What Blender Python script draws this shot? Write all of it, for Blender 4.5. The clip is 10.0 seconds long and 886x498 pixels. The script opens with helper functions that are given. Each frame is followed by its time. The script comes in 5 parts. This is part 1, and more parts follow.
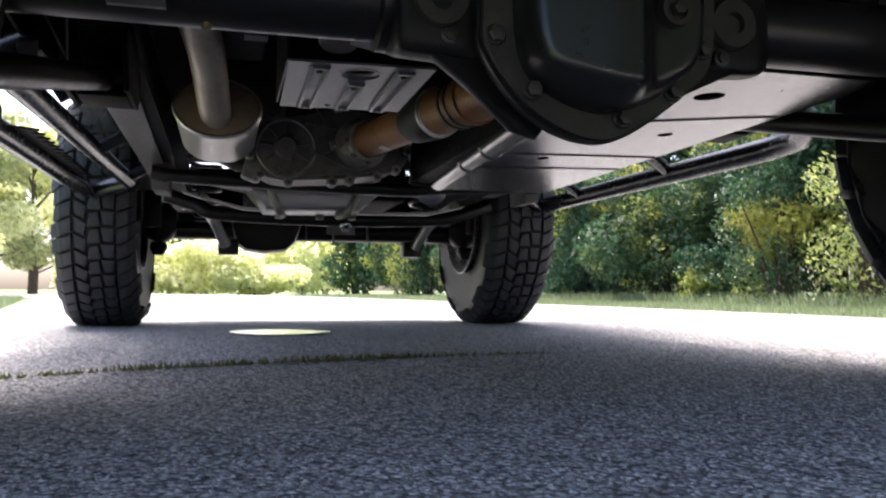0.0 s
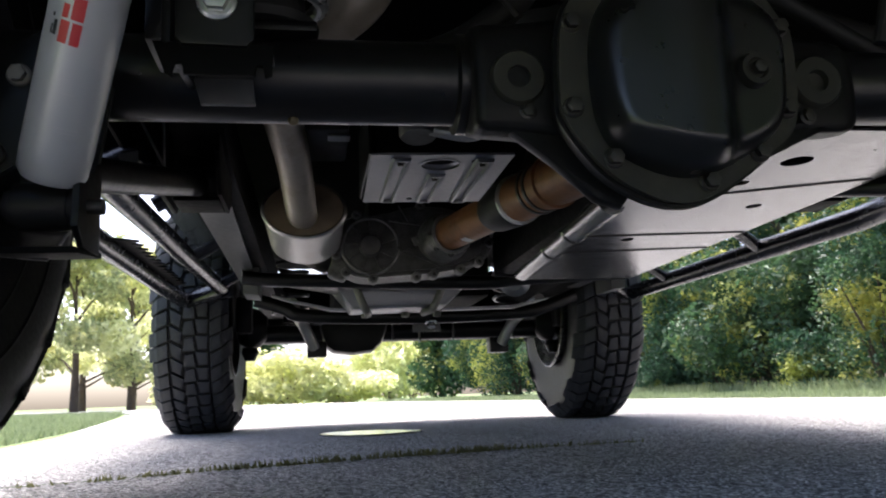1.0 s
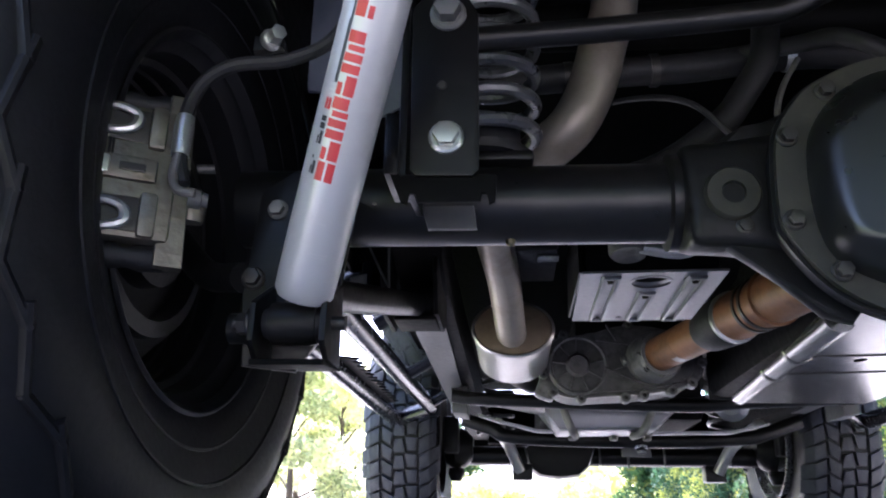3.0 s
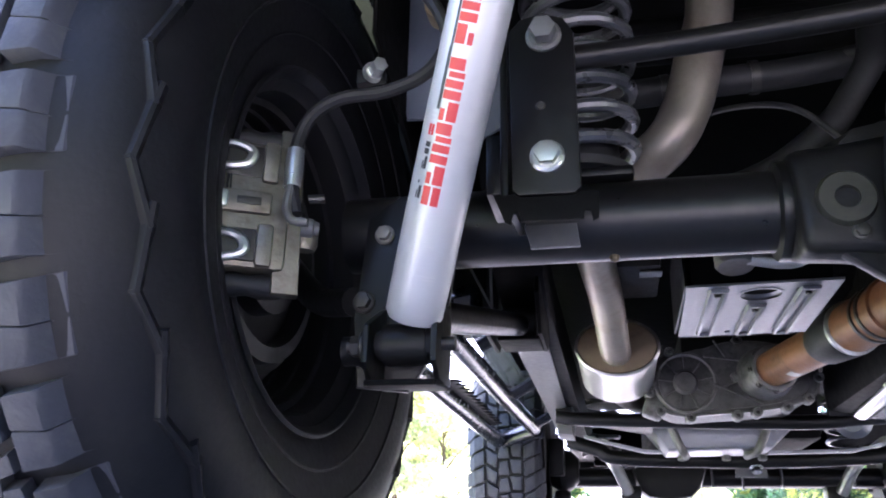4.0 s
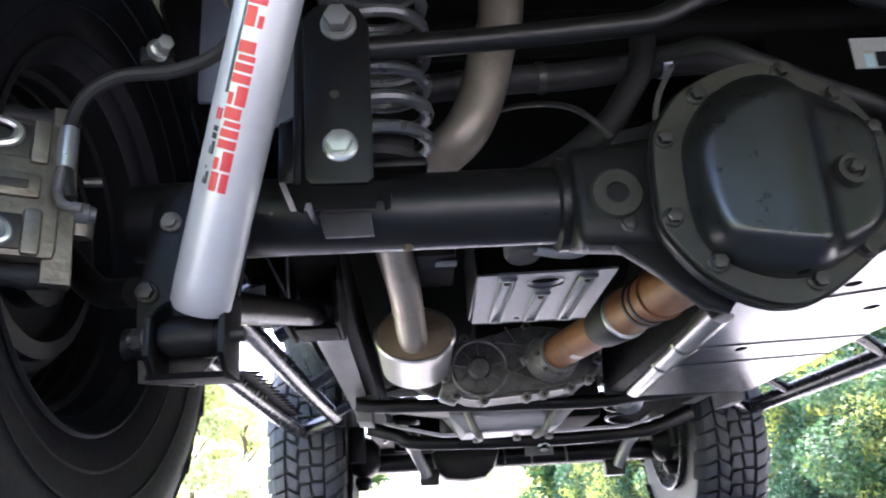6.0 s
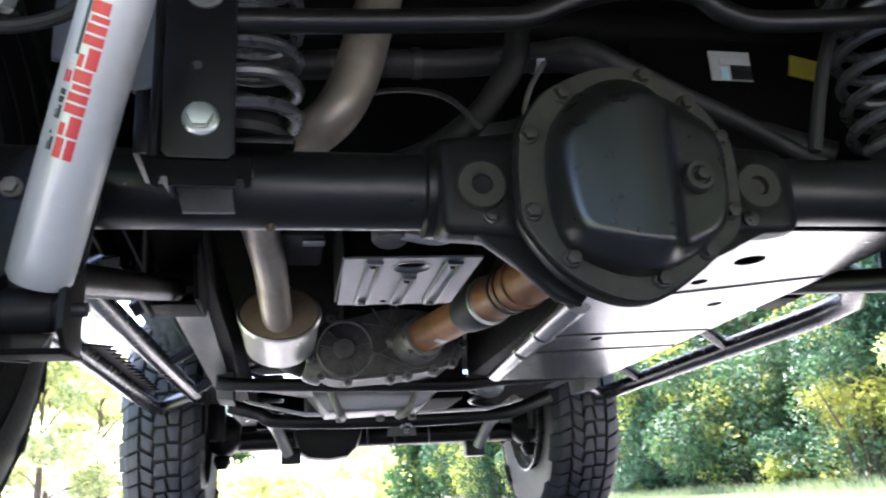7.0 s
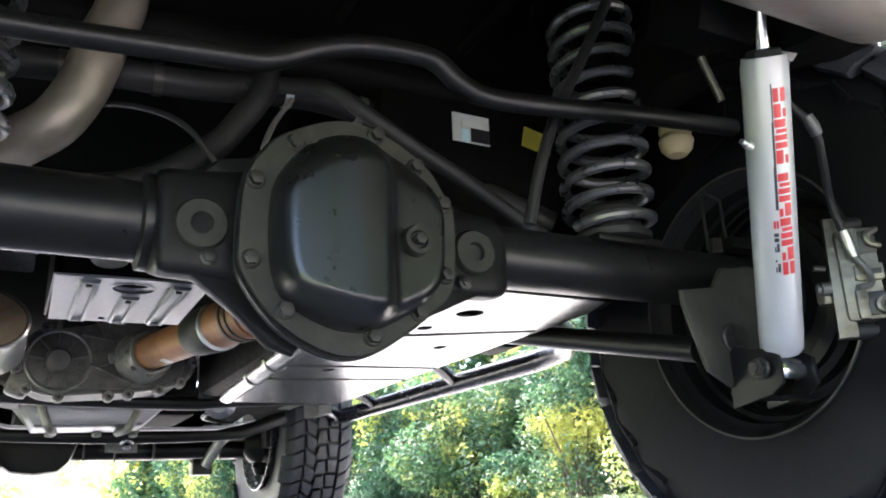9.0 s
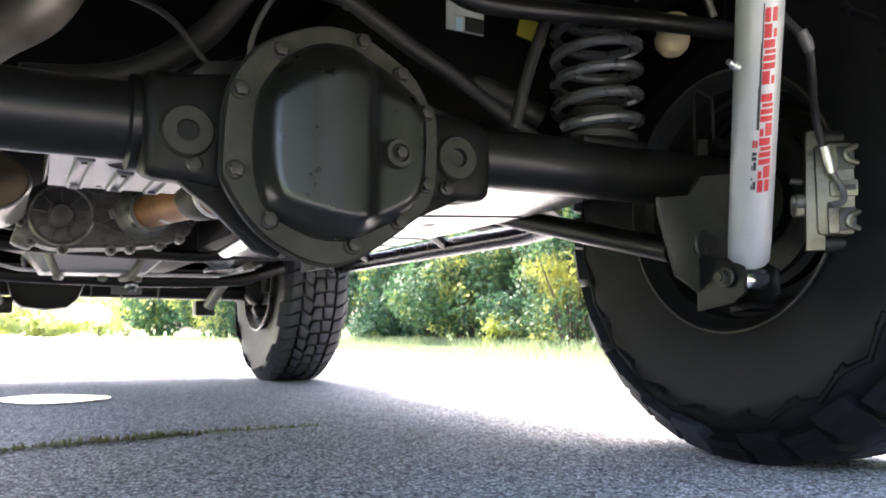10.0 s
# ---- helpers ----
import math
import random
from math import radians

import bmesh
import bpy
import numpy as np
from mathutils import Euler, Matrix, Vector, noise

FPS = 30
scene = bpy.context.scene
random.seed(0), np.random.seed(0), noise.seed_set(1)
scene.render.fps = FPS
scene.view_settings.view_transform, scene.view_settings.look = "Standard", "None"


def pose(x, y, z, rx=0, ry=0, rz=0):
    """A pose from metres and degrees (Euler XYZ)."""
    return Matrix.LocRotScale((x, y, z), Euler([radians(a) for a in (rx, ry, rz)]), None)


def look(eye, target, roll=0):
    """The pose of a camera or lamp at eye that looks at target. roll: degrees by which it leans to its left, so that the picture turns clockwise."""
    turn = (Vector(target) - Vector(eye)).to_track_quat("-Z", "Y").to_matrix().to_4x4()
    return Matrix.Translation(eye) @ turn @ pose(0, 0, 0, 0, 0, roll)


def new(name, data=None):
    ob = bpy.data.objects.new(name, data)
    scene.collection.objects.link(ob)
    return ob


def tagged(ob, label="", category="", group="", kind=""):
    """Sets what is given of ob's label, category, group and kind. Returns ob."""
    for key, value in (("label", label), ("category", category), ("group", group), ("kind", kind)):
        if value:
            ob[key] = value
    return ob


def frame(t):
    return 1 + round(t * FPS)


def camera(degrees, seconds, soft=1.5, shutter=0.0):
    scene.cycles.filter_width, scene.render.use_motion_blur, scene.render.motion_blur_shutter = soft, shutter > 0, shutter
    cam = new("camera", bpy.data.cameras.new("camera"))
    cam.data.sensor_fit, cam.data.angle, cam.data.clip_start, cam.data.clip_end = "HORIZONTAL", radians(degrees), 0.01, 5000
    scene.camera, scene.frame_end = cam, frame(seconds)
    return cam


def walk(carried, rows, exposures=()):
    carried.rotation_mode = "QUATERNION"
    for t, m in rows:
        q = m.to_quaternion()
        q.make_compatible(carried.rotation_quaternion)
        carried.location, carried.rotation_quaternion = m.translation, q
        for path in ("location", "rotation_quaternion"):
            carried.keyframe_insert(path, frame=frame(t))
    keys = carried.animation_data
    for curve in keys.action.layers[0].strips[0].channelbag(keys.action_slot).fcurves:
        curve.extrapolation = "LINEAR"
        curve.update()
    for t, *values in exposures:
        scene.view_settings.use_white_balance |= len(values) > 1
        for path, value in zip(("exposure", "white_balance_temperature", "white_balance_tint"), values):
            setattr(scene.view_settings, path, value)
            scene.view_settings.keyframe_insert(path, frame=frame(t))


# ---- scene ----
cam = camera(57.10, 10.0, soft=1.9, shutter=0.3)
PATH = [
    (0.0, -0.3610, -0.8681, 0.1360, -14.905, 2.961, -0.236),
    (0.5, -0.3581, -0.8639, 0.1243, -12.045, 7.364, 0.566),
    (1.0, -0.3646, -0.8575, 0.1121, -8.798, 10.156, 2.085),
    (1.5, -0.3702, -0.8627, 0.1029, -3.808, 11.826, 1.663),
    (2.0, -0.3827, -0.8733, 0.0983, 2.786, 13.128, 0.490),
    (2.5, -0.3843, -0.8769, 0.1022, 3.287, 15.942, 0.042),
    (3.0, -0.3829, -0.8850, 0.1001, 4.843, 18.825, -0.937),
    (3.2, -0.3856, -0.8899, 0.0974, 6.025, 19.714, -1.200),
    (4.5, -0.3933, -0.8980, 0.0923, 13.466, 20.401, -0.759),
    (5.0, -0.3942, -0.8980, 0.0973, 12.963, 20.609, -0.129),
    (5.5, -0.3907, -0.8989, 0.0952, 7.711, 20.439, 1.438),
    (5.7, -0.3848, -0.8980, 0.0932, 3.273, 19.992, 2.442),
    (6.8, -0.3725, -0.8953, 0.0916, -7.383, 17.934, 3.105),
    (7.0, -0.3643, -0.8996, 0.0975, -10.261, 17.382, 3.156),
    (7.5, -0.3584, -0.9013, 0.1019, -13.778, 15.995, 2.632),
    (8.0, -0.3527, -0.9090, 0.1032, -20.103, 16.152, 3.037),
    (8.5, -0.3321, -0.9227, 0.1185, -25.801, 15.897, 3.264),
    (9.0, -0.3174, -0.9287, 0.1376, -27.617, 17.263, 2.254),
    (9.5, -0.3134, -0.9527, 0.1548, -28.786, 11.358, 0.798),
    (10.0, -0.3131, -0.9904, 0.2154, -27.737, 5.728, -0.260),
]
EXPOSURES = [(0.0, 1.95, 6250, 15), (0.5, 1.65, 6150, 14), (1.0, 1.85, 6150, 14), (1.5, 2.15, 6100, 14), (2.0, 2.25, 6050, 14), (2.5, 2.7, 5900, 17), (3.0, 3.35, 5650, 22), (3.2, 3.5, 5650, 23), (4.5, 4.25, 5600, 27), (5.5, 4.15, 5750, 23), (7.0, 3.65, 5900, 15), (8.0, 3.6, 6000, 14), (9.0, 4.0, 6150, 13), (10.0, 3.75, 6450, 15)]
walk(cam, [(t, pose(x, y, z, 90 + pitch, roll, yaw)) for t, x, y, z, yaw, pitch, roll in PATH], EXPOSURES)

# ---- world and sun ----
SUN_AZ, SUN_EL = radians(-12), radians(62)      # ahead of the vehicle, a little to its left
world = bpy.data.worlds.new("sky")
scene.world = world
world.use_nodes = True
wn = world.node_tree
sky = wn.nodes.new("ShaderNodeTexSky")
sky.sky_type, sky.sun_disc = "NISHITA", False
sky.sun_elevation, sky.sun_rotation = SUN_EL, SUN_AZ
sky.air_density, sky.dust_density = 0.75, 4.0      # hazy summer sky
wn.links.new(sky.outputs[0], wn.nodes["Background"].inputs[0])
wn.nodes["Background"].inputs[1].default_value = 0.15
sun = new("sun", bpy.data.lights.new("sun", "SUN"))
sun.data.energy, sun.data.angle, sun.data.color = 2.6, radians(32), (1.0, 0.95, 0.86)
sun_from = Vector((math.sin(SUN_AZ) * math.cos(SUN_EL), math.cos(SUN_AZ) * math.cos(SUN_EL), math.sin(SUN_EL)))
sun.matrix_world = look(sun_from * 30, (0, 0, 0))

# ---- materials ----
def material(name, base, rough=0.5, metal=0.0, var=0.25, scale=8.0, bump=0.0, bscale=60.0, dirt=None, dirt_amount=0.0, spec=0.5, per_object=0.0, coat=0.0):
    """A surface with grain at two scales: broad stains and fine grain drive colour, roughness and relief."""
    m = bpy.data.materials.new(name)
    m.use_nodes = True
    nt = m.node_tree
    n, l = nt.nodes, nt.links
    b = n["Principled BSDF"]
    tc = n.new("ShaderNodeTexCoord")
    big, fine = n.new("ShaderNodeTexNoise"), n.new("ShaderNodeTexNoise")
    big.inputs["Scale"].default_value, big.inputs["Detail"].default_value = scale, 5
    fine.inputs["Scale"].default_value, fine.inputs["Detail"].default_value = bscale, 4
    for q in (big, fine):
        l.new(tc.outputs["Object"], q.inputs["Vector"])
    mix = n.new("ShaderNodeMix")
    mix.data_type = "RGBA"
    c = Vector(base)
    mix.inputs["A"].default_value = (*(c * (1 - var)), 1)
    mix.inputs["B"].default_value = (*[min(1, x) for x in c * (1 + var)], 1)
    l.new(big.outputs["Fac"], mix.inputs["Factor"])
    colour = mix.outputs["Result"]
    if dirt:
        d = n.new("ShaderNodeTexNoise")
        d.inputs["Scale"].default_value, d.inputs["Detail"].default_value, d.inputs["Roughness"].default_value = scale * 1.7, 7, 0.7
        l.new(tc.outputs["Object"], d.inputs["Vector"])
        r = n.new("ShaderNodeMapRange")
        r.inputs["From Min"].default_value, r.inputs["From Max"].default_value, r.inputs["To Max"].default_value = 0.5, 0.72, dirt_amount
        l.new(d.outputs["Fac"], r.inputs["Value"])
        mx = n.new("ShaderNodeMix")
        mx.data_type = "RGBA"
        mx.inputs["B"].default_value = (*dirt, 1)
        l.new(r.outputs[0], mx.inputs["Factor"])
        l.new(colour, mx.inputs["A"])
        colour = mx.outputs["Result"]
    if per_object:
        info, hs = n.new("ShaderNodeObjectInfo"), n.new("ShaderNodeHueSaturation")
        mr = n.new("ShaderNodeMapRange")
        mr.inputs["To Min"].default_value, mr.inputs["To Max"].default_value = 1 - per_object, 1 + per_object
        l.new(info.outputs["Random"], mr.inputs["Value"])
        l.new(mr.outputs[0], hs.inputs["Value"])
        l.new(colour, hs.inputs["Color"])
        colour = hs.outputs["Color"]
    l.new(colour, b.inputs["Base Color"])
    rr = n.new("ShaderNodeMapRange")
    rr.inputs["To Min"].default_value, rr.inputs["To Max"].default_value = max(0.02, rough - 0.12), min(1, rough + 0.12)
    l.new(fine.outputs["Fac"], rr.inputs["Value"])
    l.new(rr.outputs[0], b.inputs["Roughness"])
    b.inputs["Metallic"].default_value = metal
    b.inputs["Specular IOR Level"].default_value = spec
    b.inputs["Coat Weight"].default_value = coat
    if bump:
        bp = n.new("ShaderNodeBump")
        bp.inputs["Strength"].default_value, bp.inputs["Distance"].default_value = 1.0, bump
        l.new(fine.outputs["Fac"], bp.inputs["Height"])
        l.new(bp.outputs[0], b.inputs["Normal"])
    return m


BLACK_PAINT = material("black chassis paint", (0.0052, 0.0052, 0.0052), 0.34, 0, 0.3, 6, 0.0002, 120, (0.02, 0.018, 0.015), 0.3, 0.24)
BLACK_SATIN = material("satin black axle paint", (0.0078, 0.0078, 0.0080), 0.33, 0, 0.3, 5, 0.0003, 60, (0.024, 0.020, 0.014), 0.4, 0.36)
COVER_BLACK = material("gloss black cover paint", (0.0085, 0.0088, 0.0080), 0.31, 0, 0.2, 14, 0.00006, 40, (0.02, 0.019, 0.015), 0.15, 0.55)
FLANGE = material("worn black casting", (0.024, 0.024, 0.019), 0.45, 0, 0.35, 14, 0.0005, 90, (0.055, 0.050, 0.036), 0.6, 0.3)
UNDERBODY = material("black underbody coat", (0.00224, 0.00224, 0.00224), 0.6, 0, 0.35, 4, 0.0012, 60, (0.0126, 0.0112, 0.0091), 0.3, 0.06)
FRAME_GREY = material("dusty grey frame paint", (0.066, 0.066, 0.069), 0.42, 0.1, 0.25, 5, 0.0004, 90, (0.12, 0.114, 0.102), 0.4)
SHOCK_SILVER = material("silver shock paint", (0.3995, 0.4037, 0.408), 0.34, 0.25, 0.06, 6, 0.0001, 250, (0.238, 0.2295, 0.2125), 0.3)
RED = material("red decal", (0.38, 0.012, 0.014), 0.4, 0, 0.08, 20)
DECAL_BLACK = material("black decal", (0.015, 0.015, 0.016), 0.4, 0, 0.1, 20)
CHROME = material("bright plated steel", (0.75, 0.75, 0.74), 0.18, 1, 0.08, 20, 0.0002, 200)
ZINC = material("zinc bolt", (0.51, 0.527, 0.51), 0.32, 0.85, 0.2, 60, 0.00012, 200, (0.2975, 0.3145, 0.289), 0.5)
DARK_BOLT = material("oiled dark bolt", (0.0315, 0.0294, 0.0252), 0.4, 0.4, 0.3, 50, 0.0003, 200)
RUST = material("rusty bore", (0.15, 0.08, 0.042), 0.8, 0.1, 0.4, 40, 0.001, 200)
BRONZE = material("weathered driveshaft", (0.19, 0.082, 0.030), 0.48, 0.2, 0.4, 9, 0.0004, 90, (0.0525, 0.03, 0.0165), 0.7)
ALLOY = material("dull cast aluminium", (0.1613, 0.1584, 0.1498), 0.55, 0.55, 0.3, 9, 0.0012, 110, (0.05184, 0.04608, 0.04032), 0.6)
CALIPER = material("raw caliper casting", (0.150, 0.138, 0.112), 0.40, 0.75, 0.4, 26, 0.0014, 90, (0.06, 0.047, 0.032), 0.75)
PLATE_SILVER = material("stamped aluminium shield", (0.21, 0.214, 0.228), 0.36, 0.85, 0.08, 6, 0.0003, 140, (0.24, 0.24, 0.24), 0.25)
SKID_STEEL = material("smooth grey skid plate", (0.185, 0.185, 0.19), 0.22, 0.78, 0.12, 3, 0.00012, 80, (0.2074, 0.2009, 0.1944), 0.35)
EXHAUST = material("heat-tinted stainless pipe", (0.255, 0.2253, 0.187), 0.45, 0.6, 0.22, 6, 0.0003, 90, (0.136, 0.09775, 0.0595), 0.6)
MUFFLER = material("brushed muffler shell", (0.432, 0.4248, 0.4032), 0.35, 0.8, 0.12, 7, 0.0004, 120, (0.288, 0.252, 0.2016), 0.4)
MUFFLER_END = material("browned muffler end", (0.136, 0.1, 0.06), 0.5, 0.3, 0.45, 14, 0.0006, 80, (0.048, 0.032, 0.02), 0.8)
SPRING = material("grey coated spring steel", (0.08, 0.082, 0.086), 0.3, 0.4, 0.08, 5, 0.00005, 60)
RUBBER = material("black rubber", (0.012, 0.012, 0.0125), 0.55, 0, 0.25, 10, 0.0005, 180, (0.026, 0.024, 0.022), 0.4, 0.28)
TYRE = material("tyre rubber", (0.0062, 0.0064, 0.0074), 0.50, 0, 0.2, 8, 0.0004, 160, (0.017, 0.0157, 0.015), 0.4, 0.20)
TREAD = material("dusty tread rubber", (0.03315, 0.03506, 0.04208), 0.55, 0, 0.2, 14, 0.0006, 200, (0.0765, 0.07331, 0.07012), 0.5, 0.30, 0.12)
RIM_BLACK = material("dark wheel barrel", (0.010, 0.010, 0.011), 0.42, 0.0, 0.2, 8, 0.0003, 90, (0.022, 0.019, 0.016), 0.4, 0.25)
RIM_BRIGHT = material("sun-brightened wheel barrel", (0.72, 0.73, 0.75), 0.28, 0.85, 0.08, 8, 0.0002, 120)
TAN_FOAM = material("tan bump stop", (0.3472, 0.28, 0.1624), 0.6, 0, 0.1, 12, 0.0006, 160, (0.224, 0.168, 0.0952), 0.3)
PAPER = material("white label", (0.40, 0.40, 0.39), 0.5, 0, 0.04, 10)
GREY_INK = material("grey print", (0.42, 0.42, 0.42), 0.5, 0, 0.05, 10)
BLUE_INK = material("pale blue print", (0.42, 0.6, 0.66), 0.5, 0, 0.05, 10)
YELLOW = material("yellow sticker", (0.24, 0.2016, 0.0288), 0.5, 0, 0.15, 15)
STEP_BLACK = material("gloss black rail paint", (0.0080, 0.0090, 0.0115), 0.24, 0, 0.2, 5, 0.00003, 60, (0.020, 0.020, 0.020), 0.2, 0.32)
BODY_PAINT = material("silver-blue body paint", (0.62, 0.67, 0.74), 0.16, 0.75, 0.04, 3, coat=0.6)
GLASS_DARK = material("dark tinted glass", (0.01, 0.01, 0.012), 0.08, 0, 0.1, 3)
CASE = material("dirty cast alloy case", (0.070, 0.068, 0.064), 0.48, 0.4, 0.6, 30, 0.0016, 70, (0.009, 0.0081, 0.0072), 0.8)
CASE_EDGE = material("pale cast alloy edge", (0.13, 0.127, 0.12), 0.42, 0.5, 0.5, 30, 0.0012, 90, (0.020, 0.018, 0.015), 0.8)
DARK_FRAME = material("dark frame paint", (0.030, 0.030, 0.032), 0.45, 0.1, 0.25, 5, 0.0004, 90, (0.06, 0.056, 0.05), 0.4)
HOUSING = material("dark cast housing", (0.0085, 0.0085, 0.0085), 0.40, 0, 0.35, 9, 0.0005, 140, (0.016, 0.014, 0.012), 0.35, 0.15)
WELD = material("tan weld metal", (0.11, 0.088, 0.048), 0.5, 0.3, 0.3, 60, 0.0006, 220, (0.02, 0.018, 0.015), 0.5)
BARK = material("tree bark", (0.09, 0.065, 0.045), 0.9, 0, 0.4, 6, 0.01, 25)


def leaf_material(name, dark, light, trans=0.35, patch=None):
    m = bpy.data.materials.new(name)
    m.use_nodes = True
    n, l = m.node_tree.nodes, m.node_tree.links
    b = n["Principled BSDF"]
    geo, ramp, tr, add = n.new("ShaderNodeNewGeometry"), n.new("ShaderNodeMix"), n.new("ShaderNodeBsdfTranslucent"), n.new("ShaderNodeMixShader")
    ramp.data_type = "RGBA"
    ramp.inputs["A"].default_value, ramp.inputs["B"].default_value = (*dark, 1), (*light, 1)
    l.new(geo.outputs["Random Per Island"], ramp.inputs["Factor"])
    colour = ramp.outputs["Result"]
    if patch:   # patches of sunlit yellow put into the leaf colour
        no, mr, mx, tc = n.new("ShaderNodeTexNoise"), n.new("ShaderNodeMapRange"), n.new("ShaderNodeMix"), n.new("ShaderNodeNewGeometry")
        no.inputs["Scale"].default_value, no.inputs["Detail"].default_value = 1.7, 3
        mr.inputs["From Min"].default_value, mr.inputs["From Max"].default_value = 0.54, 0.64
        l.new(tc.outputs["Position"], no.inputs["Vector"])
        l.new(no.outputs["Fac"], mr.inputs["Value"])
        mx.data_type = "RGBA"
        mx.inputs["B"].default_value = (*patch, 1)
        l.new(mr.outputs[0], mx.inputs["Factor"])
        l.new(colour, mx.inputs["A"])
        colour = mx.outputs["Result"]
    l.new(colour, b.inputs["Base Color"])
    l.new(colour, tr.inputs["Color"])
    b.inputs["Roughness"].default_value = 0.5
    add.inputs[0].default_value = trans
    l.new(b.outputs[0], add.inputs[1])
    l.new(tr.outputs[0], add.inputs[2])
    l.new(add.outputs[0], n["Material Output"].inputs["Surface"])
    return m


LEAF_DEEP = leaf_material("deep green leaves", (0.016, 0.050, 0.024), (0.066, 0.150, 0.075), 0.38, (0.42, 0.45, 0.10))
LEAF_MID = leaf_material("mid green leaves", (0.026, 0.066, 0.030), (0.095, 0.175, 0.08), 0.42, (0.42, 0.41, 0.09))
LEAF_YELLOW = leaf_material("yellow green leaves", (0.20, 0.28, 0.08), (0.58, 0.60, 0.22), 0.6)
# The next two put the sun's glare into the leaf colour itself.
LEAF_PALE = leaf_material("sun-brightened pale leaves", (0.62, 0.64, 0.33), (0.95, 0.95, 0.66), 0.78)
LEAF_PARK = leaf_material("sun-brightened green leaves", (0.24, 0.29, 0.13), (0.62, 0.64, 0.36), 0.65, (0.70, 0.68, 0.32))
GRASS = leaf_material("grass blades", (0.14, 0.19, 0.09), (0.38, 0.43, 0.24), 0.4)
DRY_GRASS = leaf_material("dry grass blades", (0.12, 0.13, 0.04), (0.26, 0.25, 0.1), 0.3)


def asphalt_material():
    m = bpy.data.materials.new("worn asphalt with pale stones")
    m.use_nodes = True
    n, l = m.node_tree.nodes, m.node_tree.links
    b = n["Principled BSDF"]
    tc = n.new("ShaderNodeTexCoord")
    v1, v2, nz, big = n.new("ShaderNodeTexVoronoi"), n.new("ShaderNodeTexVoronoi"), n.new("ShaderNodeTexNoise"), n.new("ShaderNodeTexNoise")
    v1.inputs["Scale"].default_value, v2.inputs["Scale"].default_value = 165, 420
    nz.inputs["Scale"].default_value, nz.inputs["Detail"].default_value = 500, 3
    big.inputs["Scale"].default_value, big.inputs["Detail"].default_value = 1.3, 6
    for q in (v1, v2, nz, big):
        l.new(tc.outputs["Object"], q.inputs["Vector"])
    ramp = n.new("ShaderNodeValToRGB")
    e = ramp.color_ramp.elements
    e[0].position, e[0].color = 0.0, (0.135, 0.127, 0.12, 1)
    e[1].position, e[1].color = 1.0, (0.92, 0.90, 0.88, 1)
    for p, c in ((0.35, (0.435, 0.412, 0.39, 1)), (0.8, (0.64, 0.61, 0.58, 1))):
        q = e.new(p)
        q.color = c
    sep = n.new("ShaderNodeSeparateColor")
    l.new(v1.outputs["Color"], sep.inputs[0])
    l.new(sep.outputs[0], ramp.inputs[0])
    fine = n.new("ShaderNodeMapRange")
    fine.inputs["To Min"].default_value, fine.inputs["To Max"].default_value = 0.35, 1.7
    l.new(nz.outputs["Fac"], fine.inputs["Value"])
    bigr = n.new("ShaderNodeMapRange")
    bigr.inputs["To Min"].default_value, bigr.inputs["To Max"].default_value = 0.8, 1.2
    l.new(big.outputs["Fac"], bigr.inputs["Value"])
    mul = n.new("ShaderNodeMath")
    mul.operation = "MULTIPLY"
    l.new(fine.outputs[0], mul.inputs[0])
    l.new(bigr.outputs[0], mul.inputs[1])
    # gaps between the stones hold dark binder
    gap = n.new("ShaderNodeMapRange")
    gap.inputs["From Min"].default_value, gap.inputs["From Max"].default_value = 0.25, 0.75
    gap.inputs["To Min"].default_value, gap.inputs["To Max"].default_value = 1.1, 0.35
    l.new(v1.outputs["Distance"], gap.inputs["Value"])
    mul2 = n.new("ShaderNodeMath")
    mul2.operation = "MULTIPLY"
    l.new(mul.outputs[0], mul2.inputs[0])
    l.new(gap.outputs[0], mul2.inputs[1])
    vm = n.new("ShaderNodeVectorMath")
    vm.operation = "SCALE"
    l.new(ramp.outputs[0], vm.inputs[0])
    l.new(mul2.outputs[0], vm.inputs["Scale"])
    l.new(vm.outputs[0], b.inputs["Base Color"])
    b.inputs["Roughness"].default_value = 0.85
    hsum = n.new("ShaderNodeMath")
    hsum.operation = "MULTIPLY_ADD"
    hsum.inputs[1].default_value = 0.4
    l.new(v2.outputs["Distance"], hsum.inputs[0])
    l.new(v1.outputs["Distance"], hsum.inputs[2])
    bp = n.new("ShaderNodeBump")
    bp.invert = True
    bp.inputs["Strength"].default_value, bp.inputs["Distance"].default_value = 1.0, 0.0035
    l.new(hsum.outputs[0], bp.inputs["Height"])
    l.new(bp.outputs[0], b.inputs["Normal"])
    return m


ASPHALT = asphalt_material()
WATER = material("shallow clear water", (0.05, 0.05, 0.05), 0.13, 0, 0.1, 4, 0.0, 60, spec=0.5)
SOIL = material("lawn soil", (0.075, 0.105, 0.035), 0.95, 0, 0.35, 1.5, 0.01, 40)
FAR_LAWN = material("far lawn", (0.16, 0.22, 0.07), 0.95, 0, 0.3, 0.4, 0.01, 30)


# ---- mesh helpers ----
def mesh_of(bm, mat, smooth=35, name="part"):
    me = bpy.data.meshes.new(name)
    bmesh.ops.recalc_face_normals(bm, faces=bm.faces)
    bm.to_mesh(me)
    bm.free()
    for m in (mat if isinstance(mat, (list, tuple)) else [mat]):
        me.materials.append(m)
    if smooth:
        me.polygons.foreach_set("use_smooth", [True] * len(me.polygons))
        me.set_sharp_from_angle(angle=radians(smooth))
    return me


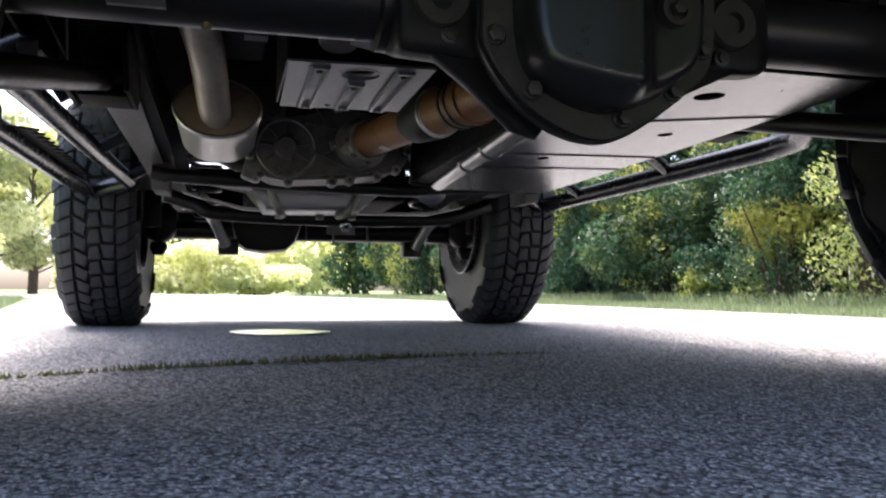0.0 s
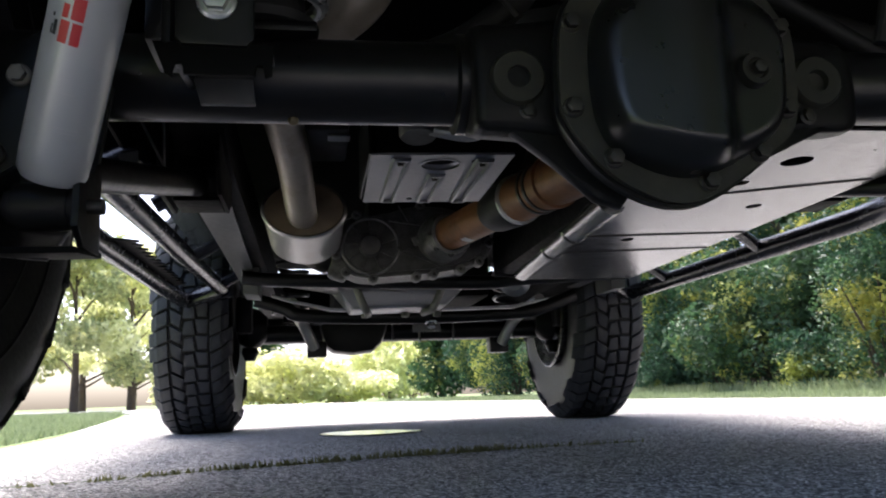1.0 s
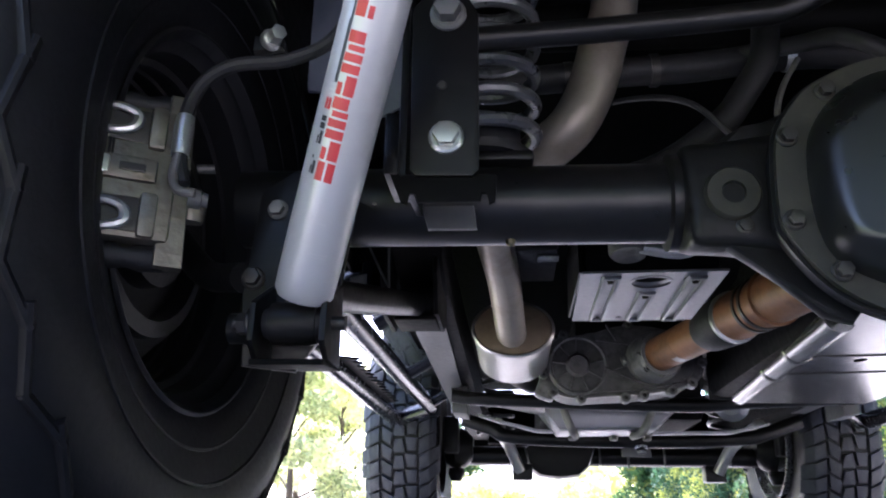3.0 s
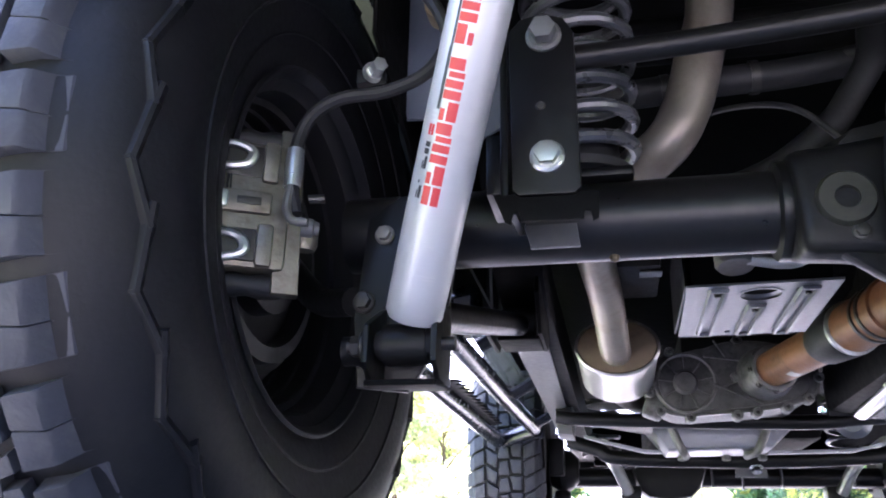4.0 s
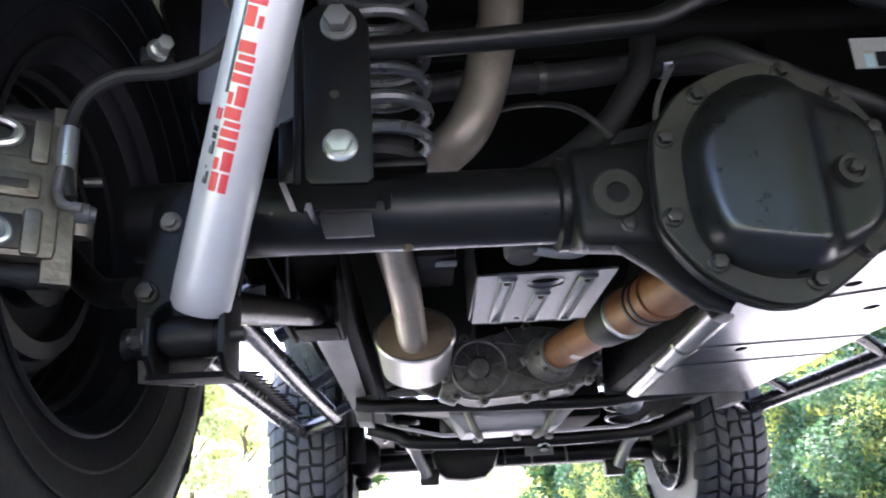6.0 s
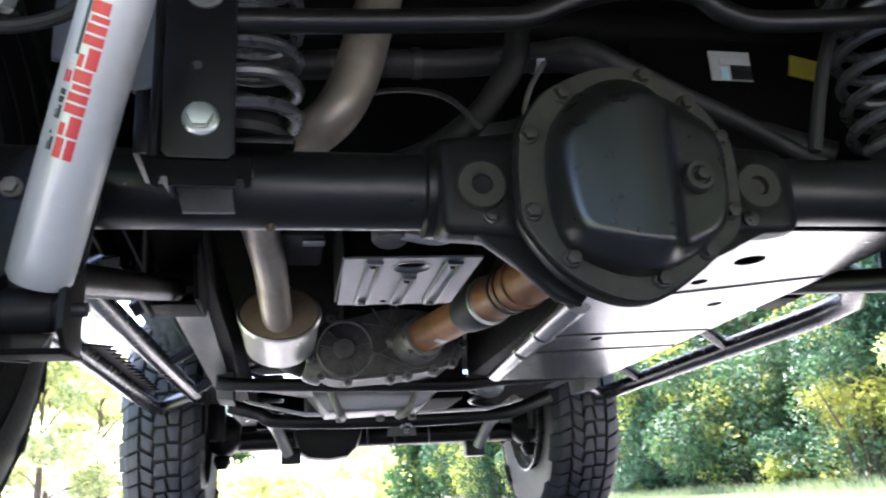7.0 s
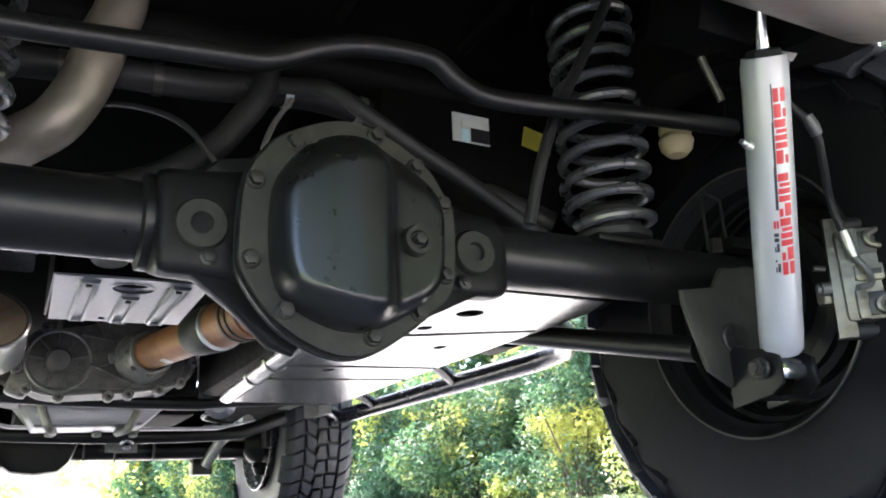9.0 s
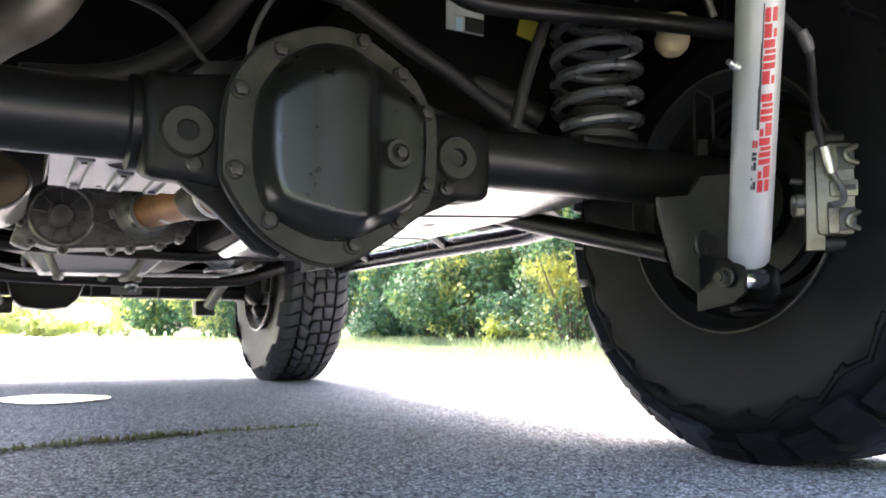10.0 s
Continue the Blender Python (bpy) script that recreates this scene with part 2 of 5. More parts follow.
def part(name, bm, mat, parent, label="", m=None, smooth=35):
    ob = new(name, mesh_of(bm, mat, smooth, name))
    ob.parent = parent
    if m is not None:
        ob.matrix_basis = m
    return tagged(ob, label)


def thing(name, label, category, group="", kind="", m=None):
    ob = tagged(new(name), label, category, group, kind)
    if m is not None:
        ob.matrix_basis = m
    return ob


def curve_points(pts, closed=False, step=6):
    """Catmull-Rom points through pts."""
    p = [Vector(q) for q in pts]
    n = len(p)
    out = []
    for i in range(n if closed else n - 1):
        a, b = p[i], p[(i + 1) % n]
        z = p[(i - 1) % n] if closed or i > 0 else a * 2 - b
        c = p[(i + 2) % n] if closed or i < n - 2 else b * 2 - a
        for k in range(step):
            t = k / step
            out.append(0.5 * ((2 * a) + (b - z) * t + (2 * z - 5 * a + 4 * b - c) * t * t + (3 * a - z - 3 * b + c) * t ** 3))
    if not closed:
        out.append(p[-1])
    return out


def sweep(bm, path, r, seg=14, caps=True, flat=1.0, up=None):
    """A round bar along the points of path; r may be a list. flat squeezes it along its second axis."""
    rs = r if isinstance(r, (list, tuple)) else [r] * len(path)
    rings, side = [], None
    for i, p in enumerate(path):
        d = (path[min(i + 1, len(path) - 1)] - path[max(i - 1, 0)]).normalized()
        if side is None:
            ref = Vector(up) if up else (Vector((0, 0, 1)) if abs(d.z) < 0.9 else Vector((1, 0, 0)))
            side = d.cross(ref).normalized()
        side = (side - d * side.dot(d)).normalized()
        other = d.cross(side)
        rings.append([bm.verts.new(p + side * (rs[i] * math.cos(a)) + other * (rs[i] * flat * math.sin(a))) for a in (2 * math.pi * k / seg for k in range(seg))])
    for a, b in zip(rings, rings[1:]):
        for k in range(seg):
            bm.faces.new((a[k], a[(k + 1) % seg], b[(k + 1) % seg], b[k]))
    if caps:
        bm.faces.new(rings[0][::-1])
        bm.faces.new(rings[-1])
    return bm


def bar(path, r, seg=14, smooth_steps=0, **kw):
    bm = bmesh.new()
    pts = curve_points(path, step=smooth_steps) if smooth_steps else [Vector(q) for q in path]
    return sweep(bm, pts, r, seg, **kw)


def add_box(bm, c, s, rot=None, bevel=0.0):
    m = Matrix.LocRotScale(Vector(c), Euler([radians(a) for a in rot]) if rot else None, Vector(s))
    v = bmesh.ops.create_cube(bm, size=1.0, matrix=m)["verts"]
    if bevel:
        es = list({e for q in v for e in q.link_edges})
        bmesh.ops.bevel(bm, geom=es, offset=bevel, segments=2, profile=0.6, affect="EDGES")
    return bm


def block(c, s, rot=None, bevel=0.004):
    return add_box(bmesh.new(), c, s, rot, bevel)


def add_prism(bm, outline, a, b, axis="y", bevel=0.0):
    """The flat outline (pairs) pulled from a to b along an axis. Pairs are (x, z) for y, (y, z) for x, (x, y) for z."""
    def at(p, h):
        return {"y": (p[0], h, p[1]), "x": (h, p[0], p[1]), "z": (p[0], p[1], h)}[axis]
    lo, hi = [bm.verts.new(at(p, a)) for p in outline], [bm.verts.new(at(p, b)) for p in outline]
    f = [bm.faces.new(lo), bm.faces.new(hi[::-1])]
    n = len(outline)
    for i in range(n):
        f.append(bm.faces.new((lo[(i + 1) % n], lo[i], hi[i], hi[(i + 1) % n])))
    if bevel:
        bmesh.ops.bevel(bm, geom=list({e for q in f[:2] for e in q.edges}), offset=bevel, segments=2, profile=0.6, affect="EDGES")
    return bm


def prism(outline, a, b, axis="y", bevel=0.003):
    return add_prism(bmesh.new(), outline, a, b, axis, bevel)


def lathe(bm, profile, c, axis, seg=40, closed=False):
    """Profile of (radius, height along axis) turned round the axis through c."""
    ax = Vector(axis).normalized()
    u = ax.cross(Vector((0, 0, 1)) if abs(ax.z) < 0.9 else Vector((1, 0, 0))).normalized()
    w = ax.cross(u)
    c = Vector(c)
    rings = []
    for r, h in profile:
        if r < 1e-6:
            rings.append([bm.verts.new(c + ax * h)])
        else:
            rings.append([bm.verts.new(c + ax * h + (u * math.cos(a) + w * math.sin(a)) * r) for a in (2 * math.pi * k / seg for k in range(seg))])
    pairs = list(zip(rings, rings[1:])) + ([(rings[-1], rings[0])] if closed else [])
    for a, b in pairs:
        for k in range(seg):
            q = (k + 1) % seg
            if len(a) == 1 and len(b) == 1:
                continue
            if len(a) == 1:
                bm.faces.new((a[0], b[q], b[k]))
            elif len(b) == 1:
                bm.faces.new((a[k], a[q], b[0]))
            else:
                bm.faces.new((a[k], a[q], b[q], b[k]))
    return bm


def turned(profile, c, axis, seg=40, closed=False):
    return lathe(bmesh.new(), profile, c, axis, seg, closed)


def bolt(r, h, washer=True):
    """A hex head with a flange, standing along +z from the origin."""
    bm = bmesh.new()
    if washer:
        lathe(bm, [(0, 0), (r * 1.35, 0), (r * 1.35, h * 0.18), (r * 1.15, h * 0.32), (0, h * 0.32)], (0, 0, 0), (0, 0, 1), 20)
    hexa = [(r * math.cos(k * math.pi / 3), r * math.sin(k * math.pi / 3)) for k in range(6)]
    add_prism(bm, hexa, h * 0.3, h, "z", r * 0.12)
    return bm


def turn_to(axis, place):
    """The pose that stands +z along axis at place."""
    return Matrix.Translation(place) @ Vector(axis).to_track_quat("Z", "Y").to_matrix().to_4x4()


GALVANISED = material("galvanised sheet", (0.13, 0.15, 0.19), 0.45, 0.3, 0.15, 8, 0.0004, 120)
CHIP = leaf_material("stone chips", (0.10, 0.098, 0.096), (0.75, 0.73, 0.71), 0.0)

# ---- ground ----
def sheet(name, x0, x1, y0, y1, z, mat, nx=1, ny=1, lump=0.0, label="", category=""):
    bm = bmesh.new()
    g = [[bm.verts.new((x0 + (x1 - x0) * i / nx, y0 + (y1 - y0) * j / ny, z + lump * (noise.noise((i * 0.9, j * 0.9, z)) if lump else 0))) for j in range(ny + 1)] for i in range(nx + 1)]
    for i in range(nx):
        for j in range(ny):
            bm.faces.new((g[i][j], g[i + 1][j], g[i + 1][j + 1], g[i][j + 1]))
    ob = new(name, mesh_of(bm, mat, 0, name))
    return tagged(ob, label, category, kind="structure")


ground = sheet("ground", -400, 400, -300, 900, -0.03, FAR_LAWN, label="pale green mown lawn reaching to the trees", category="ground")
ROAD = [(-1.7, -12), (-1.34, 0), (-1.33, 2.2), (-1.57, 3.7), (-1.94, 5.8), (-2.5, 9), (-3.4, 13.5), (-4.8, 16.2), (-7.5, 17.5), (-15, 19), (-40, 26), (-60, 34), (-60, 46), (-30, 40), (-6, 31), (0.5, 22), (2.0, 14), (3.0, 6.5), (3.1, 2.5), (3.2, -3), (3.3, -12)]
road = tagged(new("road", mesh_of(prism([(p.x, p.y) for p in curve_points([(a, b, 0) for a, b in ROAD], True, 5)], -0.06, 0.0, "z", 0.0), ASPHALT, 0, "road")),
              "worn grey asphalt drive with pale stones", "road", kind="structure")


# ---- planting ----
def leaf_cloud(name, blobs, count, size, mat, parent, seed, label=""):
    """Many small folded leaves spread through the given blobs (centre, radii)."""
    rng = np.random.default_rng(seed)
    vol = np.array([b[1][0] * b[1][1] * b[1][2] for b in blobs]) ** 0.67
    pick = rng.choice(len(blobs), count, p=vol / vol.sum())
    c, r = np.array([b[0] for b in blobs])[pick], np.array([b[1] for b in blobs])[pick]
    d = rng.normal(size=(count, 3))
    d /= np.linalg.norm(d, axis=1)[:, None]
    pos = c + r * d * (rng.random(count) ** 0.35)[:, None]
    pos[:, 2] = np.maximum(pos[:, 2], 0.02)
    nrm = rng.normal(size=(count, 3)) + d * 0.8 + np.array((0, 0, 0.5))
    nrm /= np.linalg.norm(nrm, axis=1)[:, None]
    t = np.cross(nrm, rng.normal(size=(count, 3)))
    t /= np.linalg.norm(t, axis=1)[:, None]
    b = np.cross(nrm, t)
    s = size * rng.uniform(0.6, 1.35, count)[:, None]
    v = np.stack([pos - t * s, pos + b * s * 0.5 + nrm * s * 0.12, pos + t * s - nrm * s * 0.2, pos - b * s * 0.5 + nrm * s * 0.12], 1).reshape(-1, 3)
    i = np.arange(count)[:, None] * 4
    f = np.concatenate([i + (0, 1, 2), i + (0, 2, 3)], 1).reshape(-1, 3)
    me = bpy.data.meshes.new(name)
    me.from_pydata(v.tolist(), [], f.tolist())
    me.materials.append(mat)
    ob = new(name, me)
    ob.parent = parent
    return tagged(ob, label)


def tree(x, y, h, spread, mat, seed, leaves=5000, leaf=0.1, low=0.35, label="", trunk_r=None, group="", tilt=0.0):
    rng = random.Random(seed)
    root = thing("tree", label, "tree", group, m=pose(x, y, -0.03))
    tr = trunk_r or h * 0.022
    bm = bmesh.new()
    top = Vector((tilt + rng.uniform(-0.2, 0.2), rng.uniform(-0.2, 0.2), h * 0.8))
    trunk = [Vector((0, 0, -0.05)), Vector((rng.uniform(-0.05, 0.05), 0, h * 0.25)), top * 0.6 + Vector((0, 0, 0.05)), top]
    pts = curve_points(trunk, step=4)
    sweep(bm, pts, [tr * (1.25 - 1.1 * k / (len(pts) - 1)) for k in range(len(pts))], 9)
    blobs = [((top.x, top.y, h * 0.85), (spread * 0.5, spread * 0.5, h * 0.14))]
    for k in range(9):
        a, z = k * 2.4 + rng.uniform(-0.4, 0.4), h * (low + (0.85 - low) * k / 8)
        reach = spread * (1.0 - 0.5 * k / 8) * rng.uniform(0.55, 0.95)
        end = Vector((math.cos(a) * reach, math.sin(a) * reach, z + h * 0.06))
        base = top * (z * 0.8 / top.z)
        sweep(bm, [base, (base + end) / 2 + Vector((0, 0, h * 0.02)), end], [tr * 0.4, tr * 0.26, tr * 0.1], 6)
        blobs.append((tuple(end), (spread * rng.uniform(0.28, 0.5), spread * rng.uniform(0.28, 0.5), h * rng.uniform(0.06, 0.12))))
    part("trunk", bm, BARK, root)
    leaf_cloud("crown", blobs, leaves, leaf, mat, root, seed)
    return root


def shrub(x, y, h, w, mat, seed, leaves=3000, leaf=0.07, label="", group=""):
    rng = random.Random(seed)
    root = thing("shrub", label, "shrub", group, m=pose(x, y, -0.03))
    bm = bmesh.new()
    blobs = []
    for k in range(8):
        a = k * 0.785 + rng.uniform(-0.3, 0.3)
        end = Vector((math.cos(a) * w * rng.uniform(0.2, 0.75), math.sin(a) * w * rng.uniform(0.2, 0.75), h * rng.uniform(0.3, 0.88)))
        sweep(bm, [Vector((math.cos(a) * 0.06, math.sin(a) * 0.06, -0.03)), end * 0.5 + Vector((0, 0, 0.05)), end], [0.022, 0.015, 0.006], 5)
        blobs.append((tuple(end), (w * rng.uniform(0.3, 0.5), w * rng.uniform(0.3, 0.5), h * rng.uniform(0.14, 0.26))))
    blobs.append(((0, 0, h * 0.3), (w * 0.8, w * 0.8, h * 0.3)))
    part("stem", bm, BARK, root)
    leaf_cloud("crown", blobs, leaves, leaf, mat, root, seed)
    return root


def grass_patch(name, corners, count, height, mat, seed, label, z=-0.03):
    """Loose blades over a four-cornered stretch of ground."""
    rng = np.random.default_rng(seed)
    a, b, c, d = (np.array(q, float) for q in corners)
    u, v = rng.random(count)[:, None], rng.random(count)[:, None]
    p = (a * (1 - u) + b * u) * (1 - v) + (d * (1 - u) + c * u) * v
    ang, h = rng.random(count) * 6.283, height * rng.uniform(0.5, 1.3, count)
    w = 0.05 * height + 0.0025
    dx = np.stack([np.cos(ang), np.sin(ang)], 1) * w
    lean = rng.normal(size=(count, 2)) * height * 0.35
    zz = np.full(count, z)
    verts = np.stack([np.column_stack([p - dx, zz]), np.column_stack([p + dx, zz]), np.column_stack([p + lean, zz + h])], 1).reshape(-1, 3)
    me = bpy.data.meshes.new(name)
    me.from_pydata(verts.tolist(), [], np.arange(count * 3).reshape(-1, 3).tolist())
    me.materials.append(mat)
    return tagged(new(name, me), label, "grass", kind="stuff")


# hedge row on the right of the drive
# In both rows, plants below y 2 are unseen, added to cut rear light.
for k in range(16):
    yy = -12.5 + k * 2.1
    shrub(5.9 + 0.35 * math.sin(k * 1.7) - 0.17 * max(0, yy - 8), yy, 2.6 + 0.7 * math.sin(k * 2.3), 1.35, (LEAF_DEEP, LEAF_MID, LEAF_DEEP)[k % 3], 40 + k, 17000, 0.042,
          "dense dark green leafy shrub in the hedge row", "hedge row")
for k in range(13):
    yy = -14.2 + k * 2.6
    tree(7.6 + 0.5 * math.sin(k * 2.1) - 0.15 * max(0, yy - 8), yy, 7 + math.sin(k * 1.3), 2.3, (LEAF_MID, LEAF_DEEP)[k % 2], 80 + k, 6500, 0.11, 0.15,
         "tall broad-leaved tree with dense green crown behind the hedge", group="trees behind the hedge")
# Every third bush is yellow: sunlit foliage put into the leaf colour.
for k in range(9):
    shrub(5.1 + 0.3 * math.sin(k * 3.1), 1.6 + k * 1.15, 1.2 + 0.5 * math.sin(k * 2.2), 0.7, (LEAF_YELLOW, LEAF_MID, LEAF_DEEP)[k % 3], 140 + k, 2200 if k % 3 == 0 else 4500, 0.030, "low leafy bush at the hedge foot", "low bushes")
# unseen planting behind the vehicle, inferred, darkens the cover's reflections
for k in range(13):
    tree(-10.0 + k * 1.9, -15.0 + 0.9 * math.sin(k * 2.0), 8.4 + 0.8 * math.sin(k * 1.7), 2.5, (LEAF_MID, LEAF_DEEP)[k % 2], 300 + k, 6500, 0.14, 0.08, "unseen tall green tree behind the parked vehicle", group="trees behind the vehicle")
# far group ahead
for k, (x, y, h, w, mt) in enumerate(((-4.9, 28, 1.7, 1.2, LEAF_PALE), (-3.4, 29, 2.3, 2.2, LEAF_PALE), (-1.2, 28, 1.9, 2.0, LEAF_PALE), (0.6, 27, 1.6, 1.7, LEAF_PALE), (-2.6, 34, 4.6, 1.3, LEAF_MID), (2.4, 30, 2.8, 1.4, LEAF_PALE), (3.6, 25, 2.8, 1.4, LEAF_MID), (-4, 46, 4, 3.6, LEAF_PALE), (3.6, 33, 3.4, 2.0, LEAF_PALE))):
    shrub(x, y, h, w, mt, 200 + k, 3600, 0.12, {LEAF_MID: "green shrub across the lawn"}.get(mt, "shrub across the lawn with leaves coloured sun-bright"), "far shrubs")
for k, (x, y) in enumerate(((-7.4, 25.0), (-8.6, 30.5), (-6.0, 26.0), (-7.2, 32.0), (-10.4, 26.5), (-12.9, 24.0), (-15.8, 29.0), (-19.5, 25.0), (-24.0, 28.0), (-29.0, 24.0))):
    tree(x, y, (5.6 if k < 4 else 7.6) + 0.5 * math.sin(k * 1.9), 1.9, (LEAF_PARK, LEAF_PARK, LEAF_PALE)[k % 3], 260 + k, 3800, 0.12, 0.17, "park tree with open crown coloured sun-bright", group="park trees", trunk_r=0.11)
grass_patch("verge_grass", ((3.2, -3), (5.6, -3), (5.2, 9), (2.9, 9)), 60000, 0.06, GRASS, 1, "short green grass along the drive edge")
grass_patch("verge_grass", ((2.6, 9), (5.2, 9), (3.6, 20), (1.2, 20)), 40000, 0.08, GRASS, 2, "green grass along the drive edge")
grass_patch("tall_grass", ((4.7, -2), (5.4, -2), (5.0, 12), (4.3, 12)), 9000, 0.15, GRASS, 3, "taller grass below the hedge")
grass_patch("lawn_grass", ((-4.2, 0.6), (-1.37, 0.9), (-2.02, 6), (-5, 6)), 45000, 0.05, GRASS, 4, "mown lawn grass beside the drive")
grass_patch("lawn_grass", ((-5, 6), (-2.04, 6), (-3.5, 13.5), (-7.5, 16.5)), 40000, 0.07, GRASS, 5, "mown lawn grass beside the drive")

# ---- the vehicle ----
vehicle = thing("off_road_vehicle", "lifted dark off-road vehicle seen from below, parked on the asphalt", "vehicle")


def add_bolts(parent, spots, axis, r, h, mat, name="bolt", label=""):
    me = mesh_of(bolt(r, h), mat, 35, name)
    for p in spots:
        ob = new(name, me)
        ob.parent = parent
        ob.matrix_basis = turn_to(axis, p)
        tagged(ob, label)


# wheels and tyres
def tyre_profile(R, side, tread=1.0):
    """Tyre section from the inner bead to the outer: (radius, offset along the axle)."""
    if 0.8 < tread < 1:
        q = [(0.212, -0.114), (0.222, -0.126), (0.250, -0.133), (0.30, -0.140), (0.335, -0.144), (0.362, -0.144), (0.380, -0.133), (R - 0.042, -0.112)]
    elif tread < 1:
        q = [(0.212, -0.114), (0.222, -0.126), (0.250, -0.138), (0.30, -0.152), (0.335, -0.155), (0.37, -0.147), (0.394, -0.131), (R - 0.034, -0.112)]
    else:
        q = [(0.212, -0.114), (0.222, -0.126), (0.250, -0.128), (0.30, -0.134), (0.335, -0.139), (0.37, -0.142), (0.394, -0.142), (R - 0.034, -0.137)]
    q += [(R - 0.018, -0.118 * tread), (R - 0.015, -0.06 * tread), (R - 0.015, 0.0)]
    return q + [(r, -h) for r, h in reversed(q[:-1])]


N_LUG = 33
CENTRE_LUG = ([(-0.063, 0.36), (-0.036, 0.32), (-0.032, 0.10), (0.006, 0.06), (-0.005, 0.25), (-0.020, 0.42), (-0.063, 0.58)],
              [(-0.063, 0.70), (-0.022, 0.54), (-0.007, 0.72), (0.008, 0.91), (-0.028, 0.94), (-0.033, 1.16), (-0.063, 1.20)])

EDGE_LUG, MID_LUG = [(-0.071, 0.03), (-0.025, 0.12), (-0.034, 0.50), (-0.066, 0.43)], [(-0.015, 0.30), (0.015, 0.18), (0.023, 0.58), (-0.024, 0.70)]
FRONT_LUG = tuple([(k * u, v + dv) for u, v in o] for o, k in ((EDGE_LUG, 1), (EDGE_LUG, -1)) for dv in (0.0, 0.5)), tuple([(u, v + dv) for u, v in MID_LUG] for dv in (0.0, 0.5))


def onto_tyre(bm, R):
    """Wrap a flat lug (x across, y along the tread, z height) round the tyre."""
    for v in bm.verts:
        a, r = v.co.y / R, R + v.co.z - 0.16 * max(0, abs(v.co.x) - 0.05)
        v.co.y, v.co.z = -r * math.sin(a), r * math.cos(a)
    return bm


def lug_meshes(R, T, count):
    """The single lugs of one pitch of tread: two sets for the centre and, for each side, two lengths of shoulder lug."""
    out = []
    pitch = 2 * math.pi * R / count
    for flip in (False, True):
        out.append([])
        for half in FRONT_LUG[flip] if T == 1 else CENTRE_LUG:
            o = [(-u, 1.46 - v) if flip and T < 1 else (u, v) for u, v in half]
            bm = prism([(u * T, (v + (2.4 * u if T == 1 else 0)) * pitch) for u, v in o], -0.014, 0.001, "z", 0.0015)
            out[-1].append(mesh_of(onto_tyre(bm, R), TREAD, 30, "tread_block"))
    for side in (-1, 1):
        for reach in (0, 1):
            k = 0.0 if T == 1 else 0.006 if T > 0.8 else 0.038
            low = [(0.148 - k, 0.404), (0.1585 - k, 0.385), (0.140 - k, 0.380)] if reach else [(0.136 - k, 0.412), (0.146 - k, 0.400), (0.125 - k, 0.39)]
            sec = [((0.081 if T == 1 else 0.076) * T, R - 0.001), (0.115 * T + 0.002, R - 0.005), (0.118 * T + 0.005, R - 0.009), (0.120 * T + 0.012, R - 0.026)] + low + [(0.10 * T, R - 0.03), (0.076 * T, R - 0.02)]
            out.append([])
            for y0, y1 in ((-0.385, -0.004), (0.004, 0.385)) if T < 0.8 else ((-0.205, 0.205),) if T == 1 else ((-0.39, 0.39),):
                bm = prism([(side * u, r) for u, r in sec], y0 * pitch, y1 * pitch, "y", 0.002)
                for v in bm.verts:
                    k = abs(v.co.x) - 0.10
                    v.co.y += side * (0.42 if T == 1 else 0.10) * k + (0.003 if abs(v.co.y) < 0.2 * pitch else 0) * math.sin(k * 90)
                out[-1].append(mesh_of(bm, TYRE if 0.8 < T < 1 else TREAD, 30, "tread_block"))
    return out


